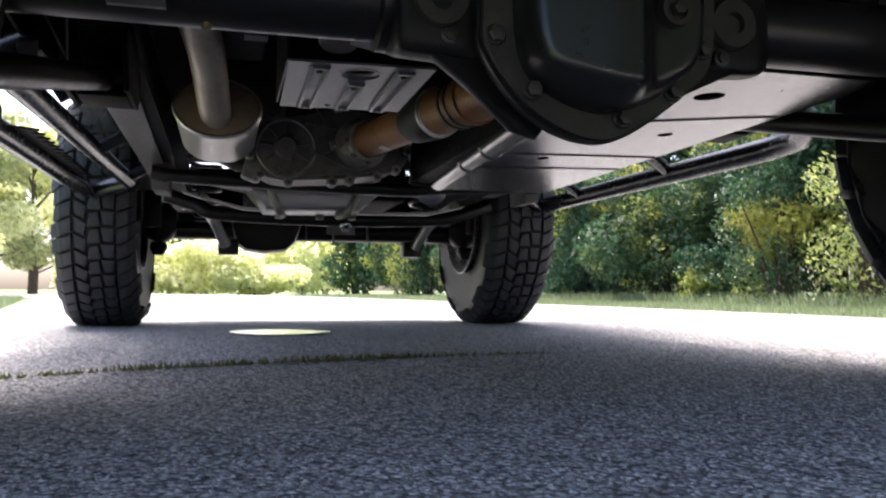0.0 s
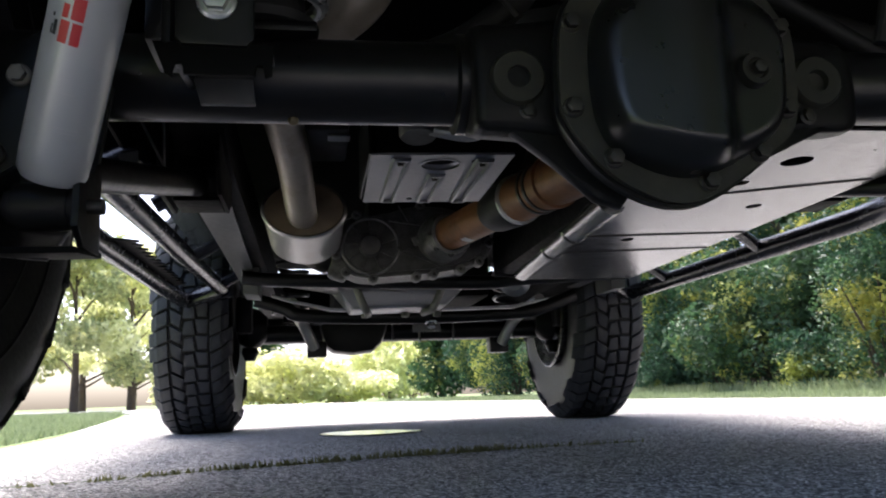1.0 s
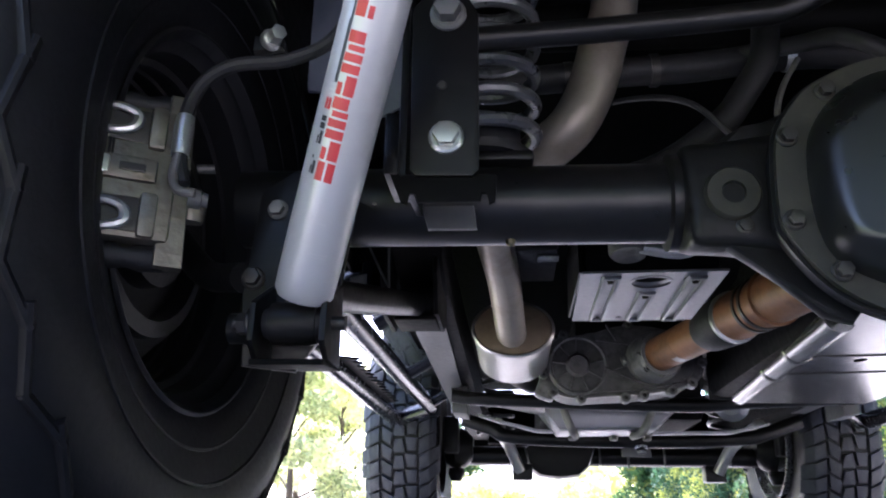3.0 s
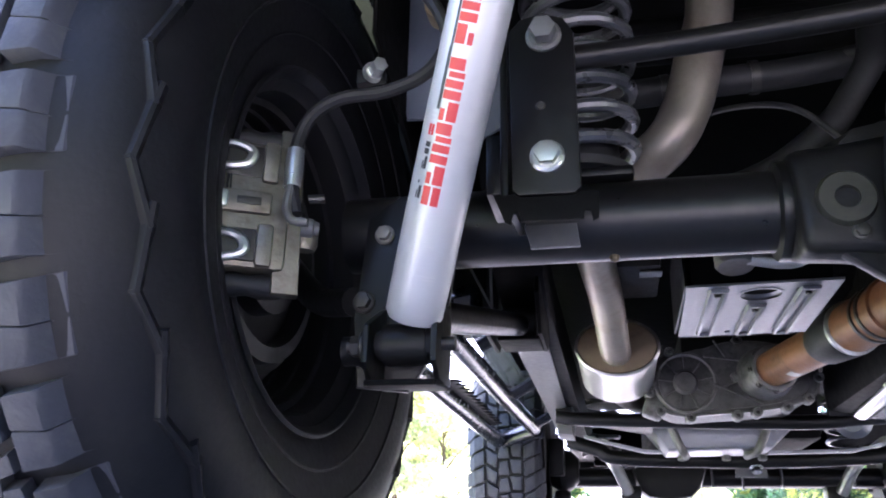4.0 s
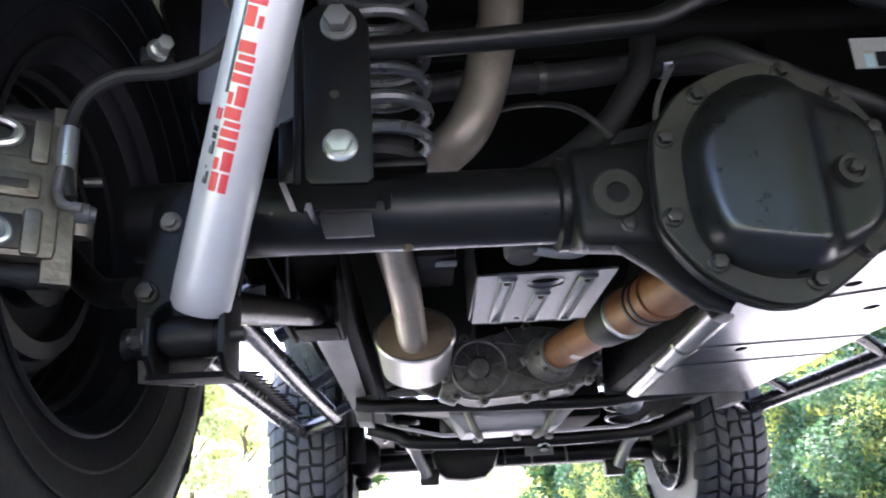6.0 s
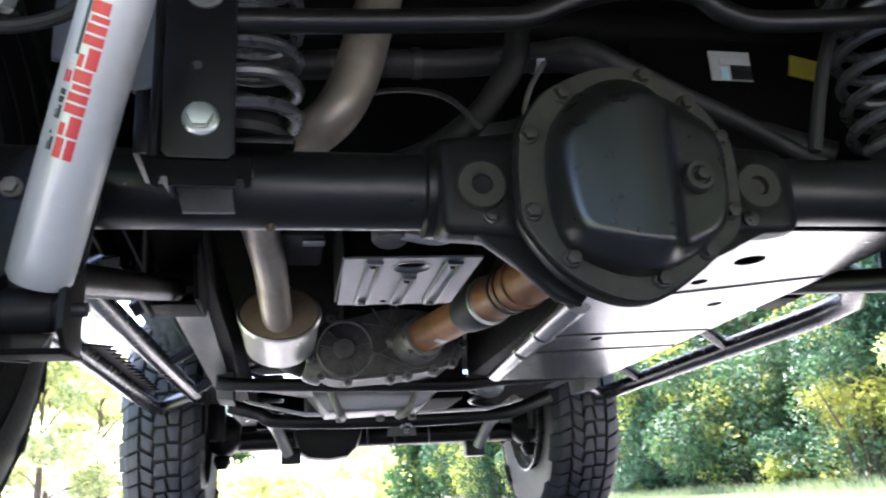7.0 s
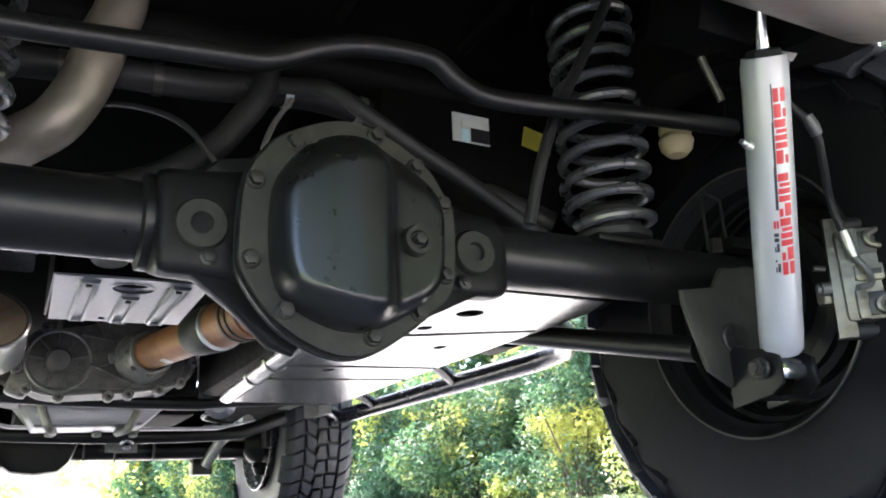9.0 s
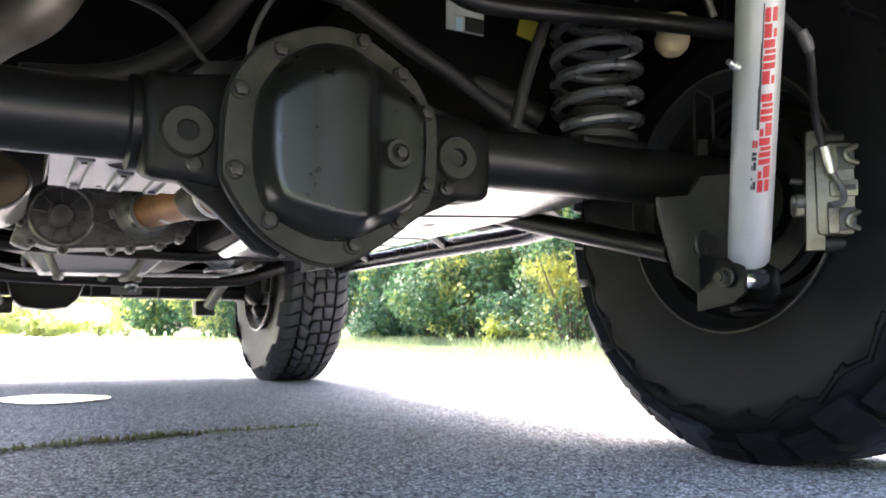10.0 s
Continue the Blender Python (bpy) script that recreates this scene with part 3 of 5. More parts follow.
def wheel(x, y, side, bright, first, last, slim=1.0, turn=0.0, tread=1.0, toe=0.0):
    """side: -1 left, 1 right. Lugs between the angles first and last (degrees from straight down, towards the rear) are single pieces."""
    R, zc = 0.44, 0.437
    root = vehicle
    inner = -side   # towards the middle of the vehicle
    bm = turned([(r, h) for r, h in tyre_profile(R, side, tread)], (0, 0, 0), (1, 0, 0), 96)
    ty = part("tyre", bm, TYRE, root, "chunky all-terrain tyre with dusty black tread", pose(x, y, zc, 0, 0, toe) @ pose(0, 0, 0, turn) @ Matrix.Diagonal((slim, 1, 1, 1)))
    # zigzag ribs where the sidewall meets the shoulder
    ribs = [mesh_of(prism([(-0.007, -0.004), (-0.002, 0.0045), (0.002, 0.0045), (0.007, -0.004)], -n / 2, n / 2, "y", 0.0), TYRE, 0, "sidewall_rib") for n in (0.074, 0.060)]
    for k in range(23 if tread < 1 else 0):
        for which, tilt, off, rad, u, lean in ((0, -14, 0.0, 0.3775, 0.1440, 40), (1, 15, 8.9, 0.3790, 0.1428, 40)) if tread < 0.8 else ((0, -14, 0.0, 0.360, 0.1435, 24), (1, 15, 8.9, 0.361, 0.1435, 24)):
            ob = new("sidewall_rib", ribs[which])
            ob.parent = ty
            ob.matrix_basis = pose(0, 0, 0, k * 360 / 23 + off) @ pose(inner * u, 0, rad) @ pose(0, 0, 0, 0, inner * (90 - lean), 0) @ pose(0, 0, 0, 0, 0, inner * tilt)
    if tread < 0.8:
        for r in (0.300, 0.262):
            u = {0.30: 0.152, 0.262: 0.1405}[r]
            part("sidewall_ring", turned([(r - 0.004, u - 0.004), (r - 0.0015, u + 0.002), (r + 0.0015, u + 0.002), (r + 0.004, u - 0.004)], (0, 0, 0), (inner, 0, 0), 96), TYRE, ty)
    count = 24 if tread == 1 else N_LUG
    lugs = lug_meshes(R, tread, count)
    rest = bmesh.new()
    for k in range(count):
        for j, ph in enumerate((0.0, 0.0, 0.18, 0.40, 0.68, 0.90) if tread == 1 else (0.0, 0.0, 0.18, 0.64)):
            a = (k + ph) * 360 / count
            single = first <= (a % 360) <= last
            m = pose(0, 0, 0, a)
            for me in lugs[j] if j < 2 else lugs[(2 if j % 2 == 0 else 4) + (k + j // 4) % 2]:
                if single:
                    ob = new("tread_block", me)
                    ob.parent = ty
                    ob.matrix_basis = m
                else:
                    n0 = len(rest.verts)
                    rest.from_mesh(me)
                    rest.verts.ensure_lookup_table()
                    bmesh.ops.transform(rest, matrix=m, verts=rest.verts[n0:])
    tr = part("tread", rest, TREAD, ty)
    tagged(tr, kind="stuff")
    # rim: barrel with lips, open to the inside, disc towards the outside
    prof = [(0.212, 0.118), (0.221, 0.132), (0.226, 0.130), (0.214, 0.110), (0.200, 0.100), (0.192, 0.04), (0.196, -0.05), (0.196, -0.08), (0.186, -0.02), (0.170, -0.012), (0.167, 0.022), (0.152, 0.028), (0.149, 0.048), (0.137, 0.053), (0.135, 0.066), (0.116, 0.070), (0.112, 0.045), (0.0, 0.045), (0.0, -0.10), (0.1, -0.105), (0.215, -0.12), (0.228, -0.118)]
    # bright marks the sunlit wheel: its light is put into the barrel colour.
    rim = part("rim", turned([(r, h) for r, h in prof], (0, 0, 0), (inner, 0, 0), 72), RIM_BRIGHT if bright else RIM_BLACK, root,
               "wheel barrel coloured sunlit bright" if bright else "black wheel barrel with stepped rings", pose(x + (inner * 0.020 if bright else 0), y, zc, 0, 0, toe) @ Matrix.Diagonal((slim, 1, 1, 1)))
    for k in range(6):
        rr = 0.192
        hh = 0.07 - 0.028 * k
        part("barrel_ring", turned([(rr + 0.004, hh), (rr - 0.004, hh - 0.003), (rr - 0.004, hh - 0.009), (rr + 0.004, hh - 0.012)], (0, 0, 0), (inner, 0, 0), 56), RIM_BRIGHT if bright else RIM_BLACK, rim)
    # Right-hand lips get a bright ring: the edge highlight is put into the colour.
    part("rim_lip", turned([(0.2205, 0.1325), (0.2225, 0.1335), (0.2245, 0.1325), (0.2225, 0.1315)], (0, 0, 0), (inner, 0, 0), 72, True), CALIPER if x > 0 else RIM_BLACK, rim, "rim edge with painted highlight" if x > 0 else "")
    part("hub", turned([(0, 0.10), (0.05, 0.10), (0.055, 0.075), (0.075, 0.07), (0.08, 0.0), (0.0, 0.0)], (0, 0, 0), (inner, 0, 0), 32), HOUSING, rim)
    return ty


# angle a turns about +x from straight up: 90 looks to -y (the rear), 180 straight down
wheel(-0.872, 0.0, -1, False, 60, 150, 1.0, 0, 0.62, -3.0)
wheel(0.872, 0.0, 1, False, 60, 185, 1.0, 4, 0.92)
wheel(-0.795, 2.5, -1, False, 60, 175, 0.9, 2)
wheel(0.748, 2.5, 1, True, 60, 175, 0.9, 7)

# rear axle
axle = part("axle_tube", bar([(-0.70, 0, 0.455), (-0.60, 0, 0.455), (-0.19, 0, 0.455), (-0.15, 0, 0.455)], [0.046, 0.046, 0.046, 0.046], 32), BLACK_SATIN, vehicle, "satin black steel axle tube")
part("axle_tube", bar([(0.16, 0, 0.46), (0.24, 0, 0.462), (0.75, 0, 0.465)], [0.05, 0.044, 0.044], 32), BLACK_SATIN, vehicle, "satin black steel axle tube")
part("weld_collar", turned([(0.046, -0.012), (0.056, -0.009), (0.056, 0.009), (0.046, 0.012)], (-0.198, 0, 0.455), (1, 0, 0), 32), BLACK_SATIN, axle)

OUTLINE = [(-0.068, 0.540), (-0.012, 0.564), (0.036, 0.560), (0.096, 0.527), (0.122, 0.492), (0.134, 0.470), (0.130, 0.380), (0.096, 0.342), (0.030, 0.298), (-0.018, 0.292), (-0.075, 0.320), (-0.116, 0.372), (-0.122, 0.405), (-0.117, 0.475), (-0.096, 0.515)]
RIMLINE = [(p.x, p.y) for p in curve_points([(a, b, 0) for a, b in OUTLINE], True, 8)]
cc = Vector((0.006, 0.430))
wide = lambda k: [(cc.x + (a - cc.x) * k, cc.y + (b - cc.y) * k) for a, b in RIMLINE]
bm = bmesh.new()
add_prism(bm, wide(1.0), -0.106, -0.088, "y", 0.004)
housing = part("differential_housing", bm, HOUSING, vehicle, "black cast differential housing")
# cast nose that narrows to the front, and the webs to the tubes
bm = bmesh.new()
rings = []
for k, y, dz in ((0.97, -0.088, 0), (0.90, -0.05, 0.004), (0.70, 0.02, 0.010), (0.50, 0.10, 0.014), (0.34, 0.17, 0.02), (0.29, 0.21, 0.02)):
    rings.append([bm.verts.new((a, y, b + dz)) for a, b in wide(k)])
for p, q in zip(rings, rings[1:]):
    for i in range(len(p)):
        bm.faces.new((p[i], p[(i + 1) % len(p)], q[(i + 1) % len(p)], q[i]))
bm.faces.new(rings[-1])
part("pinion_nose", bm, HOUSING, housing)
CASTING = [(-0.078, 0.388), (-0.079, 0.474), (-0.058, 0.506), (-0.01, 0.518), (0.04, 0.505), (0.055, 0.455), (0.035, 0.405), (-0.02, 0.382), (-0.058, 0.376)]
for s, sections in ((-1, ((-0.06, 1.12), (-0.115, 1.02), (-0.15, 0.96), (-0.185, 0.93), (-0.194, 0.89), (-0.197, 0.80))), (1, ((0.06, 1.12), (0.125, 0.98), (0.16, 0.90), (0.220, 0.86), (0.234, 0.82), (0.244, 0.72)))):
    bm = bmesh.new()
    skin = curve_points([(y, z, 0) for y, z in CASTING], True, 4)
    rings = [[bm.verts.new((x, -0.012 + (p.x + 0.012) * (k if p.x > -0.06 else min(k, 1.0)), 0.447 + (p.y - 0.447) * k)) for p in skin] for x, k in sections]
    for p, q in zip(rings, rings[1:]):
        for i in range(len(p)):
            bm.faces.new((p[i], p[(i + 1) % len(p)], q[(i + 1) % len(p)], q[i]))
    bm.faces.new(rings[-1])
    part("tube_casting", bm, HOUSING, housing, smooth=50)
    add_bolts(housing, [(s * 0.158 + 0.014, -0.077, 0.398)], (0, -1, 0), 0.007, 0.006, DARK_BOLT, "casting_stud")
part("housing_gusset", prism([(-0.178, 0.392), (-0.10, 0.42), (-0.02, 0.33), (-0.045, 0.298), (-0.072, 0.306), (-0.122, 0.352)], -0.068, -0.048, "y", 0.006), HOUSING, housing)
part("housing_gusset", prism([(0.226, 0.398), (0.11, 0.42), (0.04, 0.33), (0.075, 0.318), (0.112, 0.348), (0.160, 0.376)], -0.068, -0.048, "y", 0.006), HOUSING, housing)
part("housing_gusset", prism([(-0.182, 0.498), (-0.10, 0.48), (-0.06, 0.548), (-0.088, 0.541), (-0.125, 0.518)], -0.05, 0.02, "y", 0.008), HOUSING, housing)
part("housing_gusset", prism([(0.205, 0.500), (0.11, 0.48), (0.07, 0.545), (0.112, 0.523), (0.150, 0.508)], -0.05, 0.02, "y", 0.008), HOUSING, housing)
for x, z, r in ((-0.199, 0.409, 0.0055), (-0.385, 0.409, 0.0065), (0.244, 0.424, 0.004)):
    part("weld_drip", turned([(0, -r), (r * 0.8, -r * 0.6), (r, 0), (r * 0.8, r * 0.6), (0, r)], (x, -0.006, z), (1, 0.3, 0), 14), WELD, axle, "tan drip of weld metal")
for x, z in ((-0.153, 0.434), (0.186, 0.438)):
    boss = part("boss", turned([(0.010, -0.02), (0.012, 0.0), (0.0125, 0.002), (0.027, 0.002), (0.030, -0.002), (0.031, -0.03)], (x, -0.081, z), (0, -1, 0), 32), FLANGE, housing)
    part("bore", turned([(0.0125, -0.001), (0.0115, -0.006), (0.0, -0.007)], (x, -0.081, z), (0, -1, 0), 24), RUST if x < 0 else DARK_BOLT, boss)
part("gasket_rim", prism(wide(1.03), -0.111, -0.1055, "y", 0.001), BLACK_PAINT, housing)

# cover: flat bolted rim and a domed middle with a lower lobe on the right
bm = bmesh.new()
add_prism(bm, wide(1.0), -0.120, -0.1115, "y", 0.003)
cover = part("differential_cover", bm, FLANGE, vehicle, "gloss black stamped differential cover with bolted rim")


PAN = [(-0.010, 0.543), (0.040, 0.535), (0.090, 0.508), (0.113, 0.480), (0.116, 0.420), (0.108, 0.375), (0.080, 0.346), (0.030, 0.320), (-0.010, 0.316), (-0.050, 0.329), (-0.078, 0.350), (-0.090, 0.388), (-0.091, 0.450), (-0.081, 0.488), (-0.052, 0.524)]
INNER = [(p.x, p.y) for p in curve_points([(a, b, 0) for a, b in PAN], True, 9)]


def edge_gap(x, z):
    """Distance from a point to the dome's foot."""
    best = 1.0
    for (ax, az), (bx, bz) in zip(INNER, INNER[1:] + INNER[:1]):
        dx, dz = bx - ax, bz - az
        k = min(1, max(0, ((x - ax) * dx + (z - az) * dz) / (dx * dx + dz * dz)))
        best = min(best, math.hypot(x - ax - k * dx, z - az - k * dz))
    return best


def ease(v):
    v = min(1, max(0, v))
    return v * v * (3 - 2 * v)


ACROSS = [(p.x, p.y) for p in curve_points([(-0.12, 0.030, 0), (-0.088, 0.038, 0), (-0.070, 0.047, 0), (-0.050, 0.056, 0), (-0.034, 0.062, 0), (-0.008, 0.066, 0), (0.016, 0.063, 0), (0.030, 0.052, 0), (0.040, 0.038, 0), (0.052, 0.031, 0), (0.080, 0.029, 0), (0.14, 0.025, 0)], False, 8)]


def dome(x, z):
    """How far the pan stands off its rim: a faceted drum with a lower shelf beside it."""
    h = float(np.interp(x, [p[0] for p in ACROSS], [p[1] for p in ACROSS]))
    w = 0.017 + 0.070 * ease((z - 0.455) / 0.08) + 0.010 * ease((0.36 - z) / 0.03)
    k = min(1, edge_gap(x, z) / w)
    return h * math.sqrt(1 - (1 - k) ** 2)


bm = bmesh.new()
steps = [1.0, 0.996, 0.99, 0.98, 0.965, 0.95, 0.93, 0.91, 0.885, 0.86, 0.83, 0.80, 0.77, 0.735, 0.70, 0.66, 0.62, 0.58, 0.54, 0.50, 0.46, 0.42, 0.38, 0.34, 0.30, 0.25, 0.20, 0.15, 0.10, 0.05]
rings = [[bm.verts.new((a, -0.119 - dome(a, b), b)) for a, b in ((cc.x + (p - cc.x) * s, cc.y + (q - cc.y) * s) for p, q in INNER)] for s in steps]
for p, q in zip(rings, rings[1:]):
    for i in range(len(p)):
        bm.faces.new((p[i], p[(i + 1) % len(p)], q[(i + 1) % len(p)], q[i]))
mid = bm.verts.new((cc.x, -0.119 - dome(cc.x, cc.y), cc.y))
for i in range(len(rings[-1])):
    bm.faces.new((rings[-1][i], rings[-1][(i + 1) % len(rings[-1])], mid))
part("dome", bm, COVER_BLACK, cover, "gloss black domed pan", smooth=60)
add_bolts(cover, [(x, -0.120, z) for x, z in ((-0.107, 0.476), (0.034, 0.553), (0.118, 0.478), (0.119, 0.390), (-0.072, 0.335), (0.026, 0.312), (0.084, 0.521), (-0.110, 0.387), (-0.064, 0.527), (0.084, 0.343))], (0, -1, 0), 0.008, 0.012, DARK_BOLT)
plug = part("drain_plug", turned([(0, 0.006), (0.009, 0.006), (0.011, 0.010), (0.016, 0.010), (0.018, 0.004), (0.018, -0.01)], (0.068, -0.150, 0.417), (0, -1, 0), 28), DARK_BOLT, cover, "dark threaded filler plug")
part("plug_head", bolt(0.007, 0.012, False), DARK_BOLT, plug, m=turn_to((0, -1, 0), (0.068, -0.155, 0.417)))

# springs
def coil(base, top, r, turns, wire):
    base, top = Vector(base), Vector(top)
    ax = (top - base).normalized()
    u = ax.cross(Vector((0, 1, 0))).normalized()
    v = ax.cross(u)
    n = int(turns * 22)
    pts = [base + (top - base) * (k / n) + (u * math.cos(k * 2 * math.pi / 22) + v * math.sin(k * 2 * math.pi / 22)) * r for k in range(n + 1)]
    return sweep(bmesh.new(), pts, wire, 10)


for bx, tx in ((-0.418, -0.418), (0.478, 0.477)):
    part("coil_spring", coil((bx, 0.0, 0.525), (tx, 0.0, 0.90), 0.0645, 9.5, 0.0085), SPRING, vehicle, "grey coated coil spring")
    seat = part("spring_seat", turned([(0, 0.0), (0.060, 0.0), (0.062, 0.010), (0.048, 0.014), (0.045, 0.05), (0.03, 0.06), (0, 0.06)], (bx, 0, 0.505), (0, 0, 1), 32), RUBBER, vehicle, "black rubber spring seat")
    part("spring_perch", block((bx, 0, 0.50), (0.12, 0.09, 0.012), None, 0.004), BLACK_PAINT, seat)
    part("spring_tower", turned([(0, 0), (0.095, 0), (0.1, -0.03), (0.09, -0.03), (0.088, -0.01), (0, -0.01)], (tx, 0, 0.925), (0, 0, 1), 32), UNDERBODY, vehicle)
    part("bump_cup", turned([(0.0, 0.0), (0.028, 0.0), (0.033, 0.03), (0.033, 0.09), (0, 0.09)], (tx, 0, 0.80), (0, 0, 1), 24), UNDERBODY, vehicle)

# shock absorbers
def shock(bottom, top, side):
    b, t = Vector(bottom), Vector(top)
    ax = (t - b).normalized()
    ln = (t - b).length
    body = part("shock_absorber", turned([(0, 0.0), (0.024, 0.0), (0.0278, 0.006), (0.0285, 0.03), (0.0285, ln - 0.012), (0.027, ln - 0.004), (0.027, ln), (0.012, ln), (0, ln)], b, ax, 48), SHOCK_SILVER, vehicle, "silver painted shock absorber with red decal")
    part("piston_rod", bar([b + ax * ln, b + ax * (ln + 0.14)], 0.0085, 16), CHROME, body, "bright chrome rod")
    part("rod_seal", turned([(0.010, 0), (0.022, 0), (0.02, 0.008), (0.010, 0.01)], b + ax * ln, ax, 28), RUBBER, body)
    eye = b - ax * 0.027
    part("lower_eye", turned([(0.011, -0.022), (0.0195, -0.022), (0.0205, -0.018), (0.0205, 0.018), (0.0195, 0.022), (0.011, 0.022)], eye, (1, 0, 0), 32, True), CHROME if side > 0 else HOUSING, body, "bright steel eye" if side > 0 else "black eye")
    part("bush", turned([(0, -0.030), (0.013, -0.030), (0.017, -0.0225), (0.017, 0.0225), (0.013, 0.030), (0, 0.030)], eye, (1, 0, 0), 24), RUBBER, body)
    return body, ax, eye


def decal_bars(body, b, ax, spots, mat, r, facing, width, name="decal_mark"):
    """Curved marks on the shock's skin: spots of (start, end along the body, centre angle, half angle)."""
    u = (Vector(facing) - ax * Vector(facing).dot(ax)).normalized()
    v = ax.cross(u)
    for s0, s1, a0, ha in spots:
        bm = bmesh.new()
        grid = [[bm.verts.new(b + ax * s + (u * math.cos(a) + v * math.sin(a)) * r) for a in (a0 - ha + 2 * ha * i / 5 for i in range(6))] for s in (s0, s1)]
        for i in range(5):
            bm.faces.new((grid[0][i], grid[0][i + 1], grid[1][i + 1], grid[1][i]))
        part(name, bm, mat, body)


R_BOT, R_TOP = Vector((0.602, -0.1765, 0.3145)), Vector((0.468, -0.33, 0.650))
L_BOT, L_TOP = Vector((-0.580, -0.160, 0.302)), Vector((-0.455, -0.36, 0.645))
shock_r, ax_r, eye_r = shock(R_BOT, R_TOP, 1)
shock_l, ax_l, eye_l = shock(L_BOT, L_TOP, -1)

# lower shock mounts and axle-end brackets
for s, eye, outline in ((-1, eye_l, [(-0.645, 0.43), (-0.61, 0.455), (-0.565, 0.45), (-0.545, 0.40), (-0.555, 0.33), (-0.572, 0.275), (-0.596, 0.240), (-0.650, 0.246), (-0.655, 0.32)]),
                        (1, eye_r, [(0.498, 0.408), (0.50, 0.384), (0.53, 0.296), (0.575, 0.272), (0.622, 0.257), (0.658, 0.270), (0.664, 0.44), (0.64, 0.455), (0.578, 0.445), (0.56, 0.413)])):
    br = part("axle_bracket", prism(outline, -0.112, -0.104, "y", 0.002), FLANGE if s > 0 else BLACK_PAINT, vehicle, "black steel shock and arm bracket")
    for dx in (-0.038, 0.029):
        part("mount_ear", prism([(-0.105, 0.245), (-0.105, 0.33), (eye.y - 0.004, eye.z + 0.026), (eye.y - 0.026, eye.z + 0.014), (eye.y - 0.028, eye.z - 0.022), (eye.y - 0.008, eye.z - 0.036)], eye.x + dx, eye.x + dx + 0.006, "x", 0.0015), BLACK_PAINT, br)
    part("mount_floor", block((eye.x - 0.002, eye.y + 0.02, eye.z - 0.036), (0.070, 0.08, 0.006), (6, 0, 0), 0.002), UNDERBODY, br)
    part("pivot_bolt", bar([eye - Vector((0.060, 0, 0)), eye + Vector((0.048, 0, 0))], 0.007, 12), DARK_BOLT, br)
    part("pivot_nut", bolt(0.011, 0.014), DARK_BOLT, br, m=turn_to((-1, 0, 0), eye - Vector((0.042, 0, 0))))
    part("arm_sleeve", turned([(0, 0.0), (0.018, 0.0), (0.020, 0.006), (0.015, 0.015), (0.015, 0.03), (0, 0.03)], eye + Vector((s * 0.04, 0.02, 0.0)), (s, 0, 0), 20), HOUSING, br)
add_bolts(vehicle, [(0.583, -0.112, 0.343)], (0, -1, 0), 0.016, 0.016, DARK_BOLT, "arm_bolt", "dark hex bolt")
add_bolts(vehicle, [(-0.626, -0.112, 0.410)], (0, -1, 0), 0.008, 0.010, ALLOY, "arm_bolt", "small bright bolt")
add_bolts(vehicle, [(-0.645, -0.113, 0.335)], (0, -1, 0), 0.009, 0.012, DARK_BOLT, "arm_bolt", "dark steel bolt")

# track bar bracket with two bolts
tb = part("track_bar_bracket", prism([(-0.472, 0.409), (-0.419, 0.408), (-0.413, 0.414), (-0.414, 0.585), (-0.424, 0.603), (-0.446, 0.611), (-0.468, 0.606), (-0.480, 0.592), (-0.478, 0.415)], -0.195, -0.187, "y", 0.002), BLACK_PAINT, vehicle, "black steel track bar relocation bracket")
part("bracket_base", prism([(-0.497, 0.413), (-0.397, 0.411), (-0.398, 0.384), (-0.404, 0.381), (-0.405, 0.393), (-0.412, 0.394), (-0.412, 0.384), (-0.471, 0.384), (-0.472, 0.395), (-0.479, 0.394), (-0.480, 0.381), (-0.486, 0.384)], -0.19, -0.186, "y", 0.001), UNDERBODY, tb)
part("bracket_shelf", block((-0.447, -0.168, 0.4105), (0.098, 0.034, 0.005), None, 0.001), BLACK_PAINT, tb)
part("bracket_foot", prism([(-0.482, 0.432), (-0.424, 0.432), (-0.421, 0.405), (-0.474, 0.405)], -0.062, -0.054, "y", 0.002), FRAME_GREY, tb)
part("bracket_tab", block((-0.496, -0.14, 0.452), (0.020, 0.075, 0.066), None, 0.003), BLACK_PAINT, tb)
part("punch_mark", turned([(0, 0.002), (0.004, 0.0015), (0.005, 0)], (-0.449, -0.195, 0.503), (0, -1, 0), 12), FLANGE, tb)
part("bracket_side", prism([(-0.19, 0.41), (-0.19, 0.60), (-0.06, 0.54), (-0.03, 0.43)], -0.49, -0.482, "x", 0.002), BLACK_PAINT, tb)
add_bolts(tb, [(-0.444, -0.195, 0.582)], (0, -1, 0), 0.0135, 0.02, ALLOY, "bracket_bolt", "dull steel hex bolt")
add_bolts(tb, [(-0.444, -0.195, 0.447)], (0, -1, 0), 0.0125, 0.014, ZINC, "bracket_bolt", "bright zinc hex bolt")

# track bar
part("track_bar", bar([(-0.43, -0.15, 0.582), (-0.30, -0.14, 0.595), (-0.14, -0.14, 0.607), (-0.099, -0.14, 0.614), (-0.05, -0.14, 0.638), (0.009, -0.14, 0.657), (0.10, -0.14, 0.662), (0.146, -0.14, 0.634), (0.21, -0.14, 0.626), (0.441, -0.14, 0.651), (0.62, -0.14, 0.666)], 0.0135, 16, 5), BLACK_PAINT, vehicle, "satin black bent track bar")

